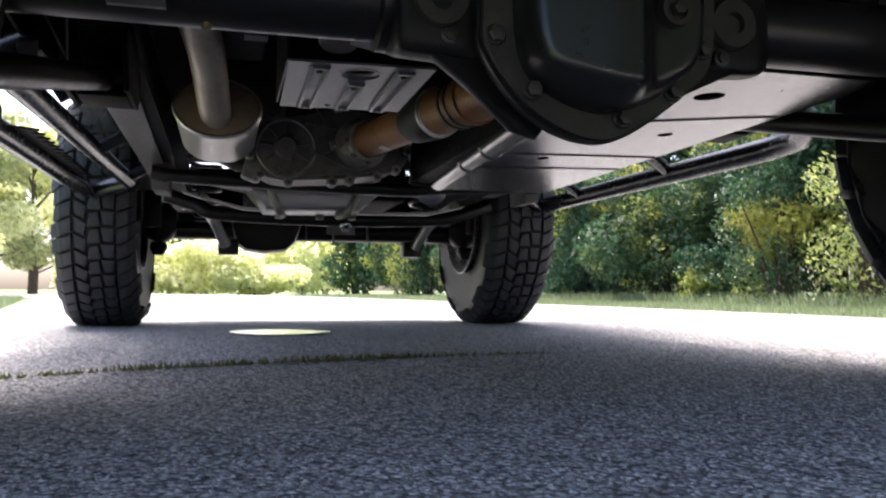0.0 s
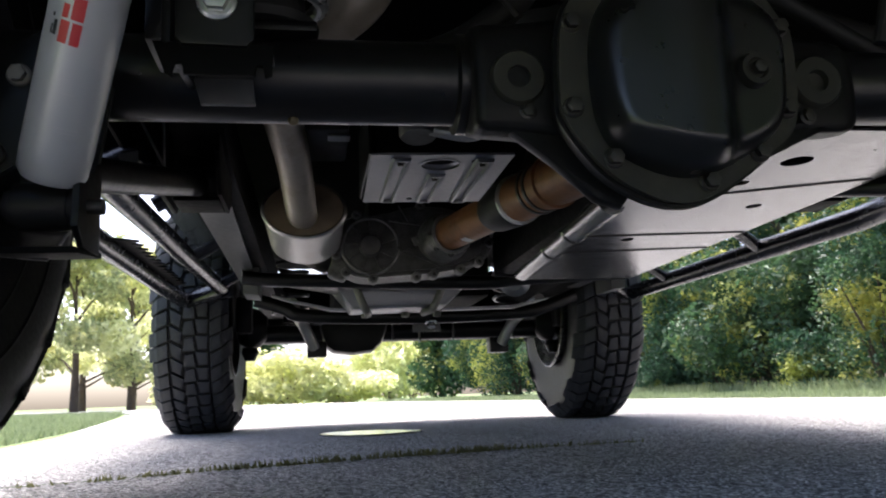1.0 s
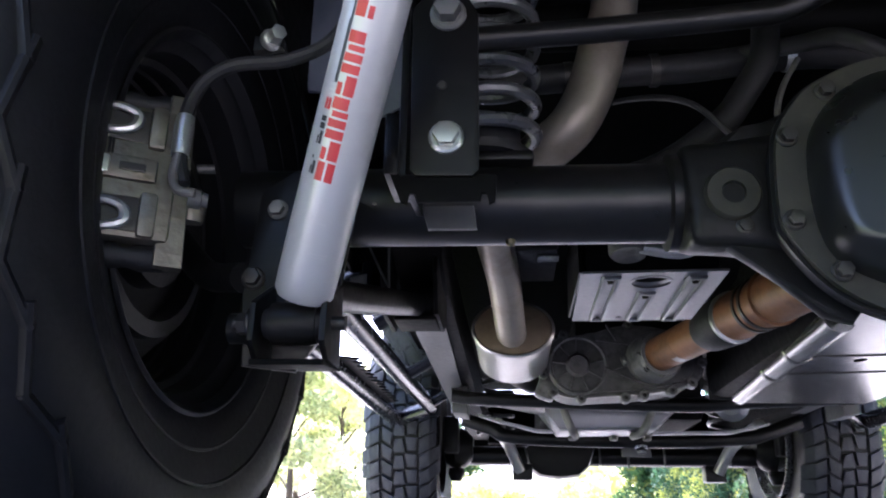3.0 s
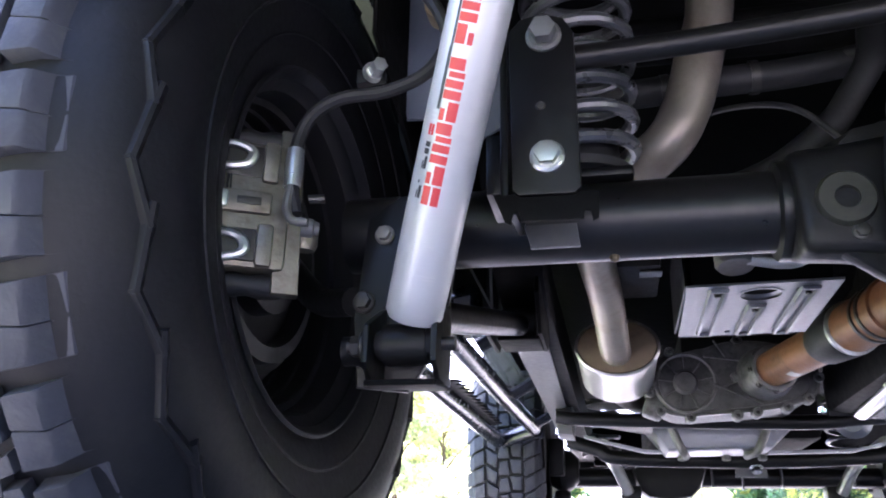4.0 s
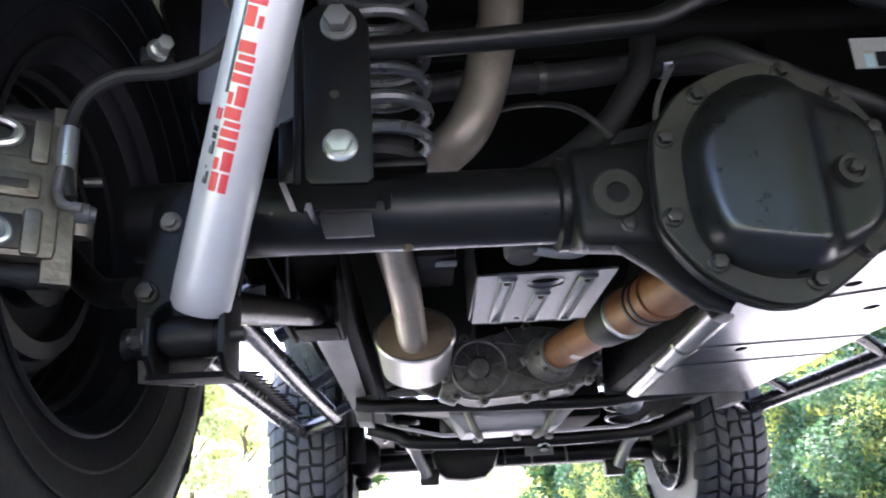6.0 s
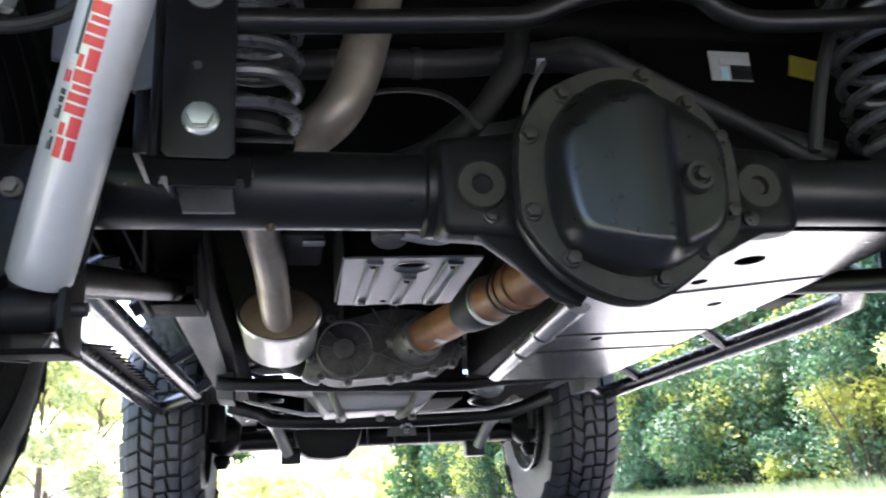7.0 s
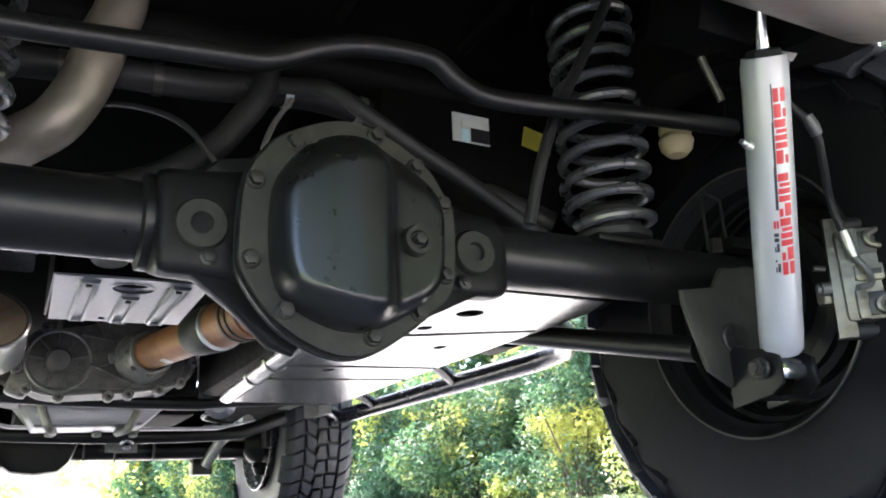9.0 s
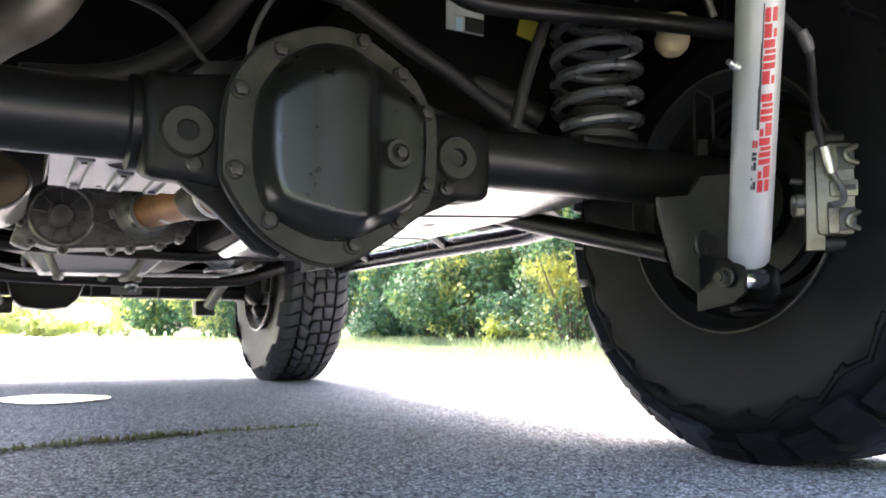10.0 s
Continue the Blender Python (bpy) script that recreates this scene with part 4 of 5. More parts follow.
# control arms
for s in (-1, 1):
    arm = part("lower_control_arm", bar([(s * 0.60, -0.03, 0.342), (s * 0.552, 0.53, 0.478)], 0.020, 18), BLACK_PAINT, vehicle, "black tubular control arm")
    part("arm_bush", turned([(0, -0.03), (0.03, -0.03), (0.03, 0.03), (0, 0.03)], (s * 0.553, 0.52, 0.476), (1, 0, 0), 24), RUBBER, arm)

# brakes
def caliper(x, y, z, s):
    c = part("brake_caliper", block((x + s * 0.008, y, z), (0.078, 0.045, 0.135), (0, 0, 0), 0.009), CALIPER, vehicle, "raw cast brake caliper with clips")
    part("caliper_bridge", block((x + s * 0.058, y + 0.012, z), (0.05, 0.05, 0.115), None, 0.010), CALIPER, c)
    # Slots and pockets here are raised dark plates: recess shade put into their colour.
    part("bridge_slot", block((x + s * 0.060, y - 0.0125, z), (0.016, 0.004, 0.045), None, 0.003), DARK_BOLT, c)
    for dz in (-0.044, 0.044):
        k = 1 if dz > 0 else -1
        part("cast_pocket", block((x + s * 0.010, y - 0.0215, z + dz), (0.040, 0.006, 0.034), None, 0.004), DARK_BOLT, c)
        part("spring_clip", bar([(x + s * 0.028, y - 0.022, z + dz + k * 0.014), (x + s * 0.014, y - 0.027, z + dz + k * 0.016), (x + s * 0.001, y - 0.028, z + dz + k * 0.009), (x + s * 0.003, y - 0.028, z + dz - k * 0.004), (x + s * 0.015, y - 0.027, z + dz - k * 0.009), (x + s * 0.028, y - 0.022, z + dz - k * 0.006)], 0.0042, 8, 4), ZINC if s < 0 else CALIPER, c)
        part("pocket_rib", block((x - s * 0.014, y - 0.024, z + dz), (0.012, 0.010, 0.044), None, 0.004), CALIPER, c)
    part("inspection_window", block((x + s * 0.006, y - 0.0225, z), (0.046, 0.010, 0.024), None, 0.004), CALIPER, c)
    part("window_slot", block((x + s * 0.000, y - 0.0278, z), (0.018, 0.003, 0.008), None, 0.001), DARK_BOLT, c)
    # Added bright zinc plate beside the slot.
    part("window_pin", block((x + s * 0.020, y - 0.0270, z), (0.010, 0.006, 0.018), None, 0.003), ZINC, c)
    part("bleed_screw", bar([(x - s * 0.044, y - 0.02, z + 0.012), (x - s * 0.056, y - 0.022, z + 0.014)], 0.0045, 10), DARK_BOLT, c)
    part("lower_lug", turned([(0, -0.016), (0.008, -0.016), (0.010, -0.010), (0.010, 0.010), (0.008, 0.016), (0, 0.016)], (x - s * 0.045, y, z - 0.02), (0, 0, 1), 18), CALIPER, c)
    for dz in (-0.078, 0.078):
        part("slide_boot", turned([(0, -0.035), (0.011, -0.035), (0.013, -0.02), (0.010, -0.01), (0.013, 0.0), (0.010, 0.01), (0.013, 0.02), (0.011, 0.035), (0, 0.035)], (x + s * 0.005, y, z + dz), (1, 0, 0), 18), RUBBER, c)
    part("mount_bracket", prism([(x - s * 0.042, z - 0.088), (x - s * 0.022, z - 0.088), (x - s * 0.020, z + 0.088), (x - s * 0.038, z + 0.088)], y - 0.016, y + 0.002, "y", 0.003), CALIPER, c)
    part("banjo_fitting", turned([(0, 0), (0.010, 0), (0.010, 0.009), (0.007, 0.010), (0.007, 0.014), (0, 0.014)], (x - s * 0.040, y - 0.01, z - 0.015), (-s, 0, 0), 16), ALLOY, c)
    c.matrix_basis = pose(x, y, z, 0, 0, -s * (28 if s < 0 else 46)) @ Matrix.Diagonal((1.32, 1, 1, 1)) @ pose(-x, -y, -z)   # turned with the knuckle, towards the middle
    return c


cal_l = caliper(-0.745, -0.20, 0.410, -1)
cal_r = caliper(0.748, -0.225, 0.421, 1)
part("brake_hose", bar([(-0.690, -0.205, 0.40), (-0.697, -0.205, 0.43), (-0.697, -0.2, 0.482), (-0.683, -0.2, 0.513), (-0.653, -0.2, 0.530), (-0.605, -0.2, 0.533), (-0.563, -0.2, 0.551), (-0.543, -0.2, 0.589), (-0.558, -0.2, 0.634), (-0.60, -0.17, 0.70)], 0.0072, 10, 5), RUBBER, vehicle, "black rubber brake hose")
part("brake_hose", bar([(0.50, -0.24, 0.80), (0.555, -0.27, 0.655), (0.60, -0.285, 0.60), (0.630, -0.27, 0.56), (0.672, -0.24, 0.52), (0.698, -0.235, 0.465)], 0.0058, 10, 5), RUBBER, vehicle, "grey-black rubber brake hose")

# bump stop, tank and label
part("bump_stop", turned([(0, -0.034), (0.015, -0.031), (0.025, -0.020), (0.028, -0.006), (0.024, 0.003), (0.027, 0.012), (0.024, 0.03), (0, 0.03)], (0.600, -0.04, 0.688), (0.05, 0, 1), 32), TAN_FOAM, vehicle, "tan foam bump stop")
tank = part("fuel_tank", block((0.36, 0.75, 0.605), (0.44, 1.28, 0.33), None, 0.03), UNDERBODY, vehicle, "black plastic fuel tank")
lab = part("label", block((0.302, 0.1085, 0.714), (0.068, 0.002, 0.05), (0, 0, 0), 0), PAPER, tank, "small white printed label")

# skid plate under the tank
def holed_plate(outline, holes, lo, hi):
    """A flat plate with round or oval holes (centre x, y, radii a, b)."""
    bm = bmesh.new()
    loops = [outline] + [[(x + a * math.cos(k * math.pi / 12), y + b * math.sin(k * math.pi / 12)) for k in range(24)] for x, y, a, b in holes]
    edges = []
    for lp in loops:
        v = [bm.verts.new((x, y, lo)) for x, y in lp]
        edges += [bm.edges.new((v[i], v[(i + 1) % len(v)])) for i in range(len(v))]
    bmesh.ops.triangle_fill(bm, use_beauty=True, edges=edges)
    up = bmesh.ops.extrude_face_region(bm, geom=bm.faces[:])["geom"]
    bmesh.ops.translate(bm, vec=(0, 0, hi - lo), verts=[q for q in up if isinstance(q, bmesh.types.BMVert)])
    return bm


skid = part("skid_plate", holed_plate([(0.16, 0.06), (0.505, 0.06), (0.53, 0.14), (0.555, 1.40), (0.215, 1.40), (0.175, 0.72), (0.15, 0.4)], [(0.336, 0.20, 0.022, 0.026), (0.315, 0.325, 0.013, 0.017), (0.428, 0.485, 0.013, 0.018), (0.31, 0.80, 0.012, 0.02)], 0.430, 0.434), SKID_STEEL, vehicle, "smooth grey steel skid plate under the tank")
part("rolled_edge", bar([(0.165, 0.5, 0.445), (0.195, 1.0, 0.445), (0.215, 1.34, 0.445)], 0.027, 20), SKID_STEEL, skid)
for y in (0.78, 0.98):
    part("edge_band", turned([(0.027, -0.012), (0.030, -0.009), (0.030, 0.009), (0.027, 0.012)], (0.165 + 0.058 * (y - 0.5), y, 0.445), (0.06, 1, 0), 24), SKID_STEEL, skid)
for p, q in (((0.22, 0.44), (0.525, 0.29)), ((0.17, 0.765), (0.54, 0.72)), ((0.18, 0.96), (0.545, 0.90))):
    part("plate_seam", bar([(p[0], p[1], 0.4298), ((p[0] + q[0]) / 2, (p[1] + q[1]) / 2, 0.4296), (q[0], q[1], 0.4298)], 0.0022, 6), DARK_BOLT, skid)
part("turned_lip", prism([(0.50, 0.434), (0.50, 0.43), (0.56, 0.458), (0.56, 0.463)], 0.07, 0.15, "y", 0.001), SKID_STEEL, skid)

# driveshaft
a, b = Vector((-0.03, 1.10, 0.505)), Vector((0.125, 0.28, 0.485))
d = (b - a)
a_ds, d_ds = a, d
ds = part("driveshaft", bar([a, a + d * 0.34], 0.041, 28), BRONZE, vehicle, "weathered bronze driveshaft with label")
part("shaft_band", bar([a + d * 0.34, a + d * 0.36, a + d * 0.47, a + d * 0.48], [0.042, 0.048, 0.053, 0.05], 28), RUBBER, ds, "dark rubber boot")
part("shaft_tube", bar([a + d * 0.48, a + d * 1.10], 0.047, 28), BRONZE, ds)
for k, r, mt in ((0.49, 0.049, ZINC), (0.60, 0.047, DARK_BOLT), (0.63, 0.047, DARK_BOLT), (0.68, 0.049, BRONZE), (0.90, 0.049, DARK_BOLT), (0.02, 0.05, ALLOY)):
    part("shaft_ring", turned([(r - 0.004, -0.006), (r + 0.003, -0.004), (r + 0.003, 0.004), (r - 0.004, 0.006)], a + d * k, d, 32), mt, ds)

# stamped shield
sh = part("heat_shield", holed_plate([(-0.276, 0.355), (-0.050, 0.345), (-0.047, 0.655), (-0.270, 0.665)], [(-0.160, 0.405, 0.032, 0.034), (-0.105, 0.385, 0.007, 0.009), (-0.185, 0.635, 0.006, 0.009), (-0.24, 0.375, 0.004, 0.006)], 0.480, 0.484), PLATE_SILVER, vehicle, "stamped aluminium shield with ribs and oval hole")
for x, y0, y1 in ((-0.226, 0.372, 0.640), (-0.158, 0.462, 0.640), (-0.092, 0.372, 0.640)):
    bm = bmesh.new()
    for dx in (-0.0135, 0.0085):
        add_prism(bm, [(x + dx - 0.002, 0.4805), (x + dx, 0.474), (x + dx + 0.005, 0.474), (x + dx + 0.007, 0.4805)], y0, y1, "y", 0.001)
    for y in (y0 - 0.004, y1):
        add_prism(bm, [(x - 0.0155, 0.4805), (x - 0.011, 0.474), (x + 0.013, 0.474), (x + 0.0155, 0.4805)], y, y + 0.006, "y", 0.001)
    part("pressed_rib", bm, PLATE_SILVER, sh)
    part("rib_bolt", bolt(0.005, 0.006), DARK_BOLT, sh, m=turn_to((0, 0, -1), (x, y0 + 0.02, 0.4795)))
part("shield_side", prism([(0.36, 0.484), (0.655, 0.484), (0.64, 0.60), (0.40, 0.62)], -0.278, -0.274, "x", 0.001), BLACK_PAINT, sh)
part("shield_core", block((-0.16, 0.52, 0.56), (0.215, 0.28, 0.14), None, 0.01), UNDERBODY, sh)
part("hole_rim", turned([(0.031, 0.0), (0.036, 0.0), (0.034, 0.006), (0.030, 0.010)], (-0.160, 0.405, 0.479), (0, 0, 1), 28), PLATE_SILVER, sh)

# exhaust
part("exhaust_pipe", bar([(-0.385, 0.90, 0.50), (-0.39, 0.80, 0.505), (-0.40, 0.62, 0.55), (-0.415, 0.40, 0.575), (-0.396, 0.27, 0.575), (-0.355, 0.16, 0.585), (-0.305, 0.115, 0.611), (-0.279, 0.105, 0.654), (-0.266, 0.10, 0.692), (-0.254, 0.10, 0.738), (-0.238, 0.10, 0.791), (-0.23, 0.09, 0.88)], 0.0325, 22, 6), EXHAUST, vehicle, "heat-tinted stainless exhaust pipe")
muf = part("muffler", bar([(-0.384, 0.862, 0.512), (-0.384, 0.868, 0.512), (-0.384, 1.19, 0.508), (-0.384, 1.20, 0.508)], [0.080, 0.088, 0.088, 0.080], 44, flat=0.69), MUFFLER, vehicle, "brushed steel oval muffler")
part("end_cap", bar([(-0.384, 0.855, 0.512), (-0.384, 0.859, 0.512), (-0.384, 0.863, 0.512)], [0.050, 0.083, 0.085], 44, flat=0.69), MUFFLER_END, muf, "browned muffler end plate")
part("rolled_seam", bar([(-0.384, 0.857, 0.512), (-0.384, 0.866, 0.512), (-0.384, 0.874, 0.512)], [0.087, 0.0915, 0.088], 44, flat=0.70, caps=False), MUFFLER, muf)
rm = part("rear_muffler", turned([(0, 0), (0.05, 0.004), (0.085, 0.02), (0.10, 0.05), (0.10, 0.45), (0.085, 0.48), (0, 0.49)], (0.53, -0.50, 0.69), (-1, 0, 0), 44), EXHAUST, vehicle, "pale stainless rear muffler")

# transfer case and crossmembers
CASE_LINE = [(-0.305, 0.497), (-0.298, 0.452), (-0.272, 0.425), (-0.225, 0.414), (-0.15, 0.418), (-0.06, 0.424), (0.03, 0.440), (0.082, 0.470), (0.075, 0.530), (0.030, 0.572), (-0.04, 0.592), (-0.12, 0.592), (-0.19, 0.572), (-0.262, 0.566), (-0.294, 0.540)]
CASE_SKIN = [(p.x, p.y) for p in curve_points([(a, b, 0) for a, b in CASE_LINE], True, 3)]
tc = part("transfer_case", prism(CASE_SKIN, 1.192, 1.34, "y", 0.006), CASE, vehicle, "dull cast aluminium transfer case")
part("crossmember", bar([(-0.56, 1.45, 0.455), (-0.45, 1.45, 0.445), (0.10, 1.45, 0.430), (0.24, 1.45, 0.44), (0.56, 1.45, 0.455)], 0.026, 14, 4, flat=0.75), BLACK_PAINT, vehicle, "black frame crossmember")
part("crossmember", bar([(-0.56, 1.95, 0.450), (-0.46, 1.95, 0.42), (-0.38, 1.95, 0.392), (0.03, 1.95, 0.382), (0.36, 1.95, 0.392), (0.45, 1.95, 0.41), (0.56, 1.95, 0.45)], 0.024, 14, 4), BLACK_PAINT, vehicle, "black tubular crossmember")
part("engine_pan", prism([(-0.31, 0.455), (-0.25, 0.38), (0.04, 0.385), (0.11, 0.45), (0.08, 0.50), (-0.28, 0.50)], 1.62, 1.84, "y", 0.02), PLATE_SILVER, vehicle, "bare aluminium sump")

# frame rails
for s in (-1, 1):
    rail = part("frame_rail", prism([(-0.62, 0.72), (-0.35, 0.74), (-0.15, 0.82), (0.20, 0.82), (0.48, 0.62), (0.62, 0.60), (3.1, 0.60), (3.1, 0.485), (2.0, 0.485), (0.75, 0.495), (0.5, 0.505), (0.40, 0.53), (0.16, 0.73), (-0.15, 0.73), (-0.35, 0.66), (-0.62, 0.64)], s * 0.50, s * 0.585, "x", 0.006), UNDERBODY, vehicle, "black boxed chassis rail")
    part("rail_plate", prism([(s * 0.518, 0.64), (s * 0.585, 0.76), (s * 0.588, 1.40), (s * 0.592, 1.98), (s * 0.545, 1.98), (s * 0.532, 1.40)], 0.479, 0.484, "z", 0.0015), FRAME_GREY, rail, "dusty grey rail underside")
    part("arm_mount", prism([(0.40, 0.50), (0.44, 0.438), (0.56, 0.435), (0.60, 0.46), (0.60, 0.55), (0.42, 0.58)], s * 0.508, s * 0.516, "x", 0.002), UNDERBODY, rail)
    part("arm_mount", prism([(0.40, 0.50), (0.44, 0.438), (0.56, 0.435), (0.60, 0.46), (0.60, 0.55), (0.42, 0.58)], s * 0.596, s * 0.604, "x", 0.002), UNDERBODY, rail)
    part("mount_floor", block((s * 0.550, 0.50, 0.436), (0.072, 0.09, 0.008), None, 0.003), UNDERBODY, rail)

# side steps
for s in (-1, 1):
    st = part("side_step", bar([(s * 0.62, 0.42, 0.50), (s * 0.72, 0.47, 0.475), (s * 0.80, 0.58, 0.462), (s * 0.822, 0.72, 0.46), (s * 0.815, 1.3, 0.462), (s * 0.805, 2.0, 0.462), (s * 0.795, 2.05, 0.464), (s * 0.74, 1.97, 0.472), (s * 0.66, 1.86, 0.48)], 0.027, 20), STEP_BLACK, vehicle, "gloss black tubular rock rail")
    inn = (0.705, 0.664, 0.478) if s < 0 else (0.625, 0.62, 0.515)
    part("inner_tube", bar([(s * inn[0], 0.45, inn[2]), (s * inn[1], 1.90, inn[2] + 0.004)], 0.024, 18), STEP_BLACK, st)
    for y, y2 in ((0.98, 1.12), (1.55, 1.69)) if s > 0 else ():
        part("strut", bar([(s * 0.63, y, 0.512), (s * 0.72, (y + y2) / 2, 0.490), (s * 0.81, y2, 0.464)], 0.017, 14), STEP_BLACK, st)
    for y in (0.70, 1.25, 1.80):
        part("rail_leg", bar([(s * 0.66, y, 0.482), (s * 0.58, y, 0.53)], 0.016, 12), STEP_BLACK, st)

    if s < 0:   # serrated tread plate along the outer tube
        teeth = [(-0.772 + (0.026 if i % 2 else 0.0) + 0.00001 * i, 1.70 - 0.026 * i) for i in range(28)]
        part("step_plate", prism([(-0.806, 0.96), (-0.806, 1.72)] + teeth, 0.470, 0.475, "z", 0.0), UNDERBODY, st, "black serrated step plate")

# front axle
fax = part("front_axle", bar([(-0.66, 2.5, 0.375), (0.66, 2.5, 0.375)], 0.036, 22), BLACK_PAINT, vehicle, "black front axle tube")
part("front_differential", prism([(-0.345, 0.395), (-0.325, 0.318), (-0.290, 0.293), (-0.215, 0.284), (-0.135, 0.293), (-0.100, 0.325), (-0.075, 0.395), (-0.13, 0.455), (-0.28, 0.455)], 2.37, 2.54, "y", 0.022), HOUSING, fax)
for s in (-1, 1):
    part("front_arm", bar([(s * 0.44, 1.98, 0.44), (s * 0.425, 2.18, 0.415), (s * 0.40, 2.25, 0.38), (s * 0.365, 2.30, 0.305)], 0.021, 14, 4), MUFFLER, vehicle, "bare metal front link")


# ---- body, closed around the running gear ----
shell = part("body_shell", prism([(-0.66, 0.92), (-0.62, 0.90), (-0.40, 1.02), (0.34, 1.02), (0.75, 0.82), (2.02, 0.80), (2.12, 1.02), (2.92, 1.02), (3.02, 0.86), (3.12, 0.88), (3.14, 1.22), (1.75, 1.34), (1.30, 1.86), (-0.62, 1.84)], -0.78, 0.78, "x", 0.02), BODY_PAINT, vehicle, "silver-blue painted vehicle body")
for s in (-1, 1):
    for a in ([(-0.55, 1.30), (-0.55, 1.74), (0.35, 1.76), (0.35, 1.30)], [(0.45, 1.30), (0.45, 1.76), (1.22, 1.76), (1.55, 1.34)]):
        part("side_window", prism(a, s * 0.781, s * 0.786, "x", 0.002), GLASS_DARK, shell, "dark tinted window")
    part("door_seam", prism([(0.40, 0.84), (0.408, 0.84), (0.408, 1.28), (1.50, 1.28), (1.50, 0.84), (1.508, 0.84), (1.508, 1.288), (0.40, 1.288)], s * 0.7805, s * 0.783, "x", 0.0), DECAL_BLACK, shell)
    part("door_handle", block((s * 0.79, 0.56, 1.14), (0.02, 0.16, 0.03), None, 0.006), RUBBER, shell, "black door handle")
    part("tail_lamp", block((s * 0.70, -0.668, 1.06), (0.11, 0.03, 0.20), None, 0.008), RED, shell, "red tail lamp")
    for y in (0.0, 2.5):
        part("fender_flare", prism([(y - 0.62, 0.80), (y - 0.46, 1.02), (y + 0.46, 1.02), (y + 0.62, 0.80), (y + 0.66, 0.82), (y + 0.50, 1.07), (y - 0.50, 1.07), (y - 0.66, 0.82)], s * 0.74, s * 1.02, "x", 0.006), RUBBER, shell, "black plastic fender flare")
    sill = part("body_sill", prism([(s * 0.62, 0.75), (s * 0.68, 0.72), (s * 0.75, 0.715), (s * 0.75, 0.80), (s * 0.60, 0.80)], 0.46, 2.06, "y", 0.006), UNDERBODY, vehicle, "dark body sill with pinch seam")
    part("rocker_panel", prism([(s * 0.705, 0.672), (s * 0.775, 0.652), (s * 0.784, 0.665), (s * 0.784, 0.80), (s * 0.72, 0.80)], 0.76, 2.02, "y", 0.006), BODY_PAINT, sill, "silver-blue painted rocker")
    part("pinch_seam", prism([(s * 0.640, 0.66), (s * 0.652, 0.66), (s * 0.656, 0.75), (s * 0.634, 0.75)], 0.70, 2.0, "y", 0.001), DARK_FRAME, sill)
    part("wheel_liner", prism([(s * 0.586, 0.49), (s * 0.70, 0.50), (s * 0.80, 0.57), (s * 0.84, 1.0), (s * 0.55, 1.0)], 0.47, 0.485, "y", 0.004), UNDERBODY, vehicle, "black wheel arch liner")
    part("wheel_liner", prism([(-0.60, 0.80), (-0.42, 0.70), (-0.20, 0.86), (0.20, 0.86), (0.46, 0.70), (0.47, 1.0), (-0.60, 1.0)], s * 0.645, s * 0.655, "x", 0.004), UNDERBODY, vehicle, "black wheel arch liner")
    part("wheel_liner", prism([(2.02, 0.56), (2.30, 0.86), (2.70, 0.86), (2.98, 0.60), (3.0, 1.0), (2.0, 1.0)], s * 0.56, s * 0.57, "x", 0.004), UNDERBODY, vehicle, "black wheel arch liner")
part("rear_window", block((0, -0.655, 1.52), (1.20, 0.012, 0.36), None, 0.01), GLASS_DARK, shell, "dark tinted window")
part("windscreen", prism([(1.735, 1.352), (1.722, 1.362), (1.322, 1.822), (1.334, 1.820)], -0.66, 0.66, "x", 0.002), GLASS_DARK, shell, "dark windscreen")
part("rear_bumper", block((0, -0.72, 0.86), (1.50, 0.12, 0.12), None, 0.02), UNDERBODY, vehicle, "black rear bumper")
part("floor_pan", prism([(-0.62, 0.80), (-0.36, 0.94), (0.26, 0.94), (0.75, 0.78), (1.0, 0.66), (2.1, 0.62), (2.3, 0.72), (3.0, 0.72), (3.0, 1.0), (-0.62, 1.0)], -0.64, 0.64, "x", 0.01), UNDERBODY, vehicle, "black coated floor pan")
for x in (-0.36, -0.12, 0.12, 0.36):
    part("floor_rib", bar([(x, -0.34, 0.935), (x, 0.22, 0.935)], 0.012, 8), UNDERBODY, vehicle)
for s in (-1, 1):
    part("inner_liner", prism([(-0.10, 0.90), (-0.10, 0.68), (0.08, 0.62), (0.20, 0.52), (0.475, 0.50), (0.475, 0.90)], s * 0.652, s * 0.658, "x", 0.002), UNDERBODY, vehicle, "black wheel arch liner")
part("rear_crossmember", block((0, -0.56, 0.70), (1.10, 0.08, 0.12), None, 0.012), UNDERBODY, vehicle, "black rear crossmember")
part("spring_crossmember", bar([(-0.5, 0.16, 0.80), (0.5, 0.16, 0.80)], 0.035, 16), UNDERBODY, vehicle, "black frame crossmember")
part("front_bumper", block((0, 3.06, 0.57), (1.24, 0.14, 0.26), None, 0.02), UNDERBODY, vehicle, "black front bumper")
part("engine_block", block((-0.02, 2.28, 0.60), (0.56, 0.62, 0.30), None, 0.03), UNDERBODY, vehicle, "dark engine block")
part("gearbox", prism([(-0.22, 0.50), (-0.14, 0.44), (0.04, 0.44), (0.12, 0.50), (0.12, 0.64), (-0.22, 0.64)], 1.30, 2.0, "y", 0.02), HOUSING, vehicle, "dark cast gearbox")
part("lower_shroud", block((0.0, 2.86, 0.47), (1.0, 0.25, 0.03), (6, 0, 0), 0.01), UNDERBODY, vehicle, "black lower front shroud")

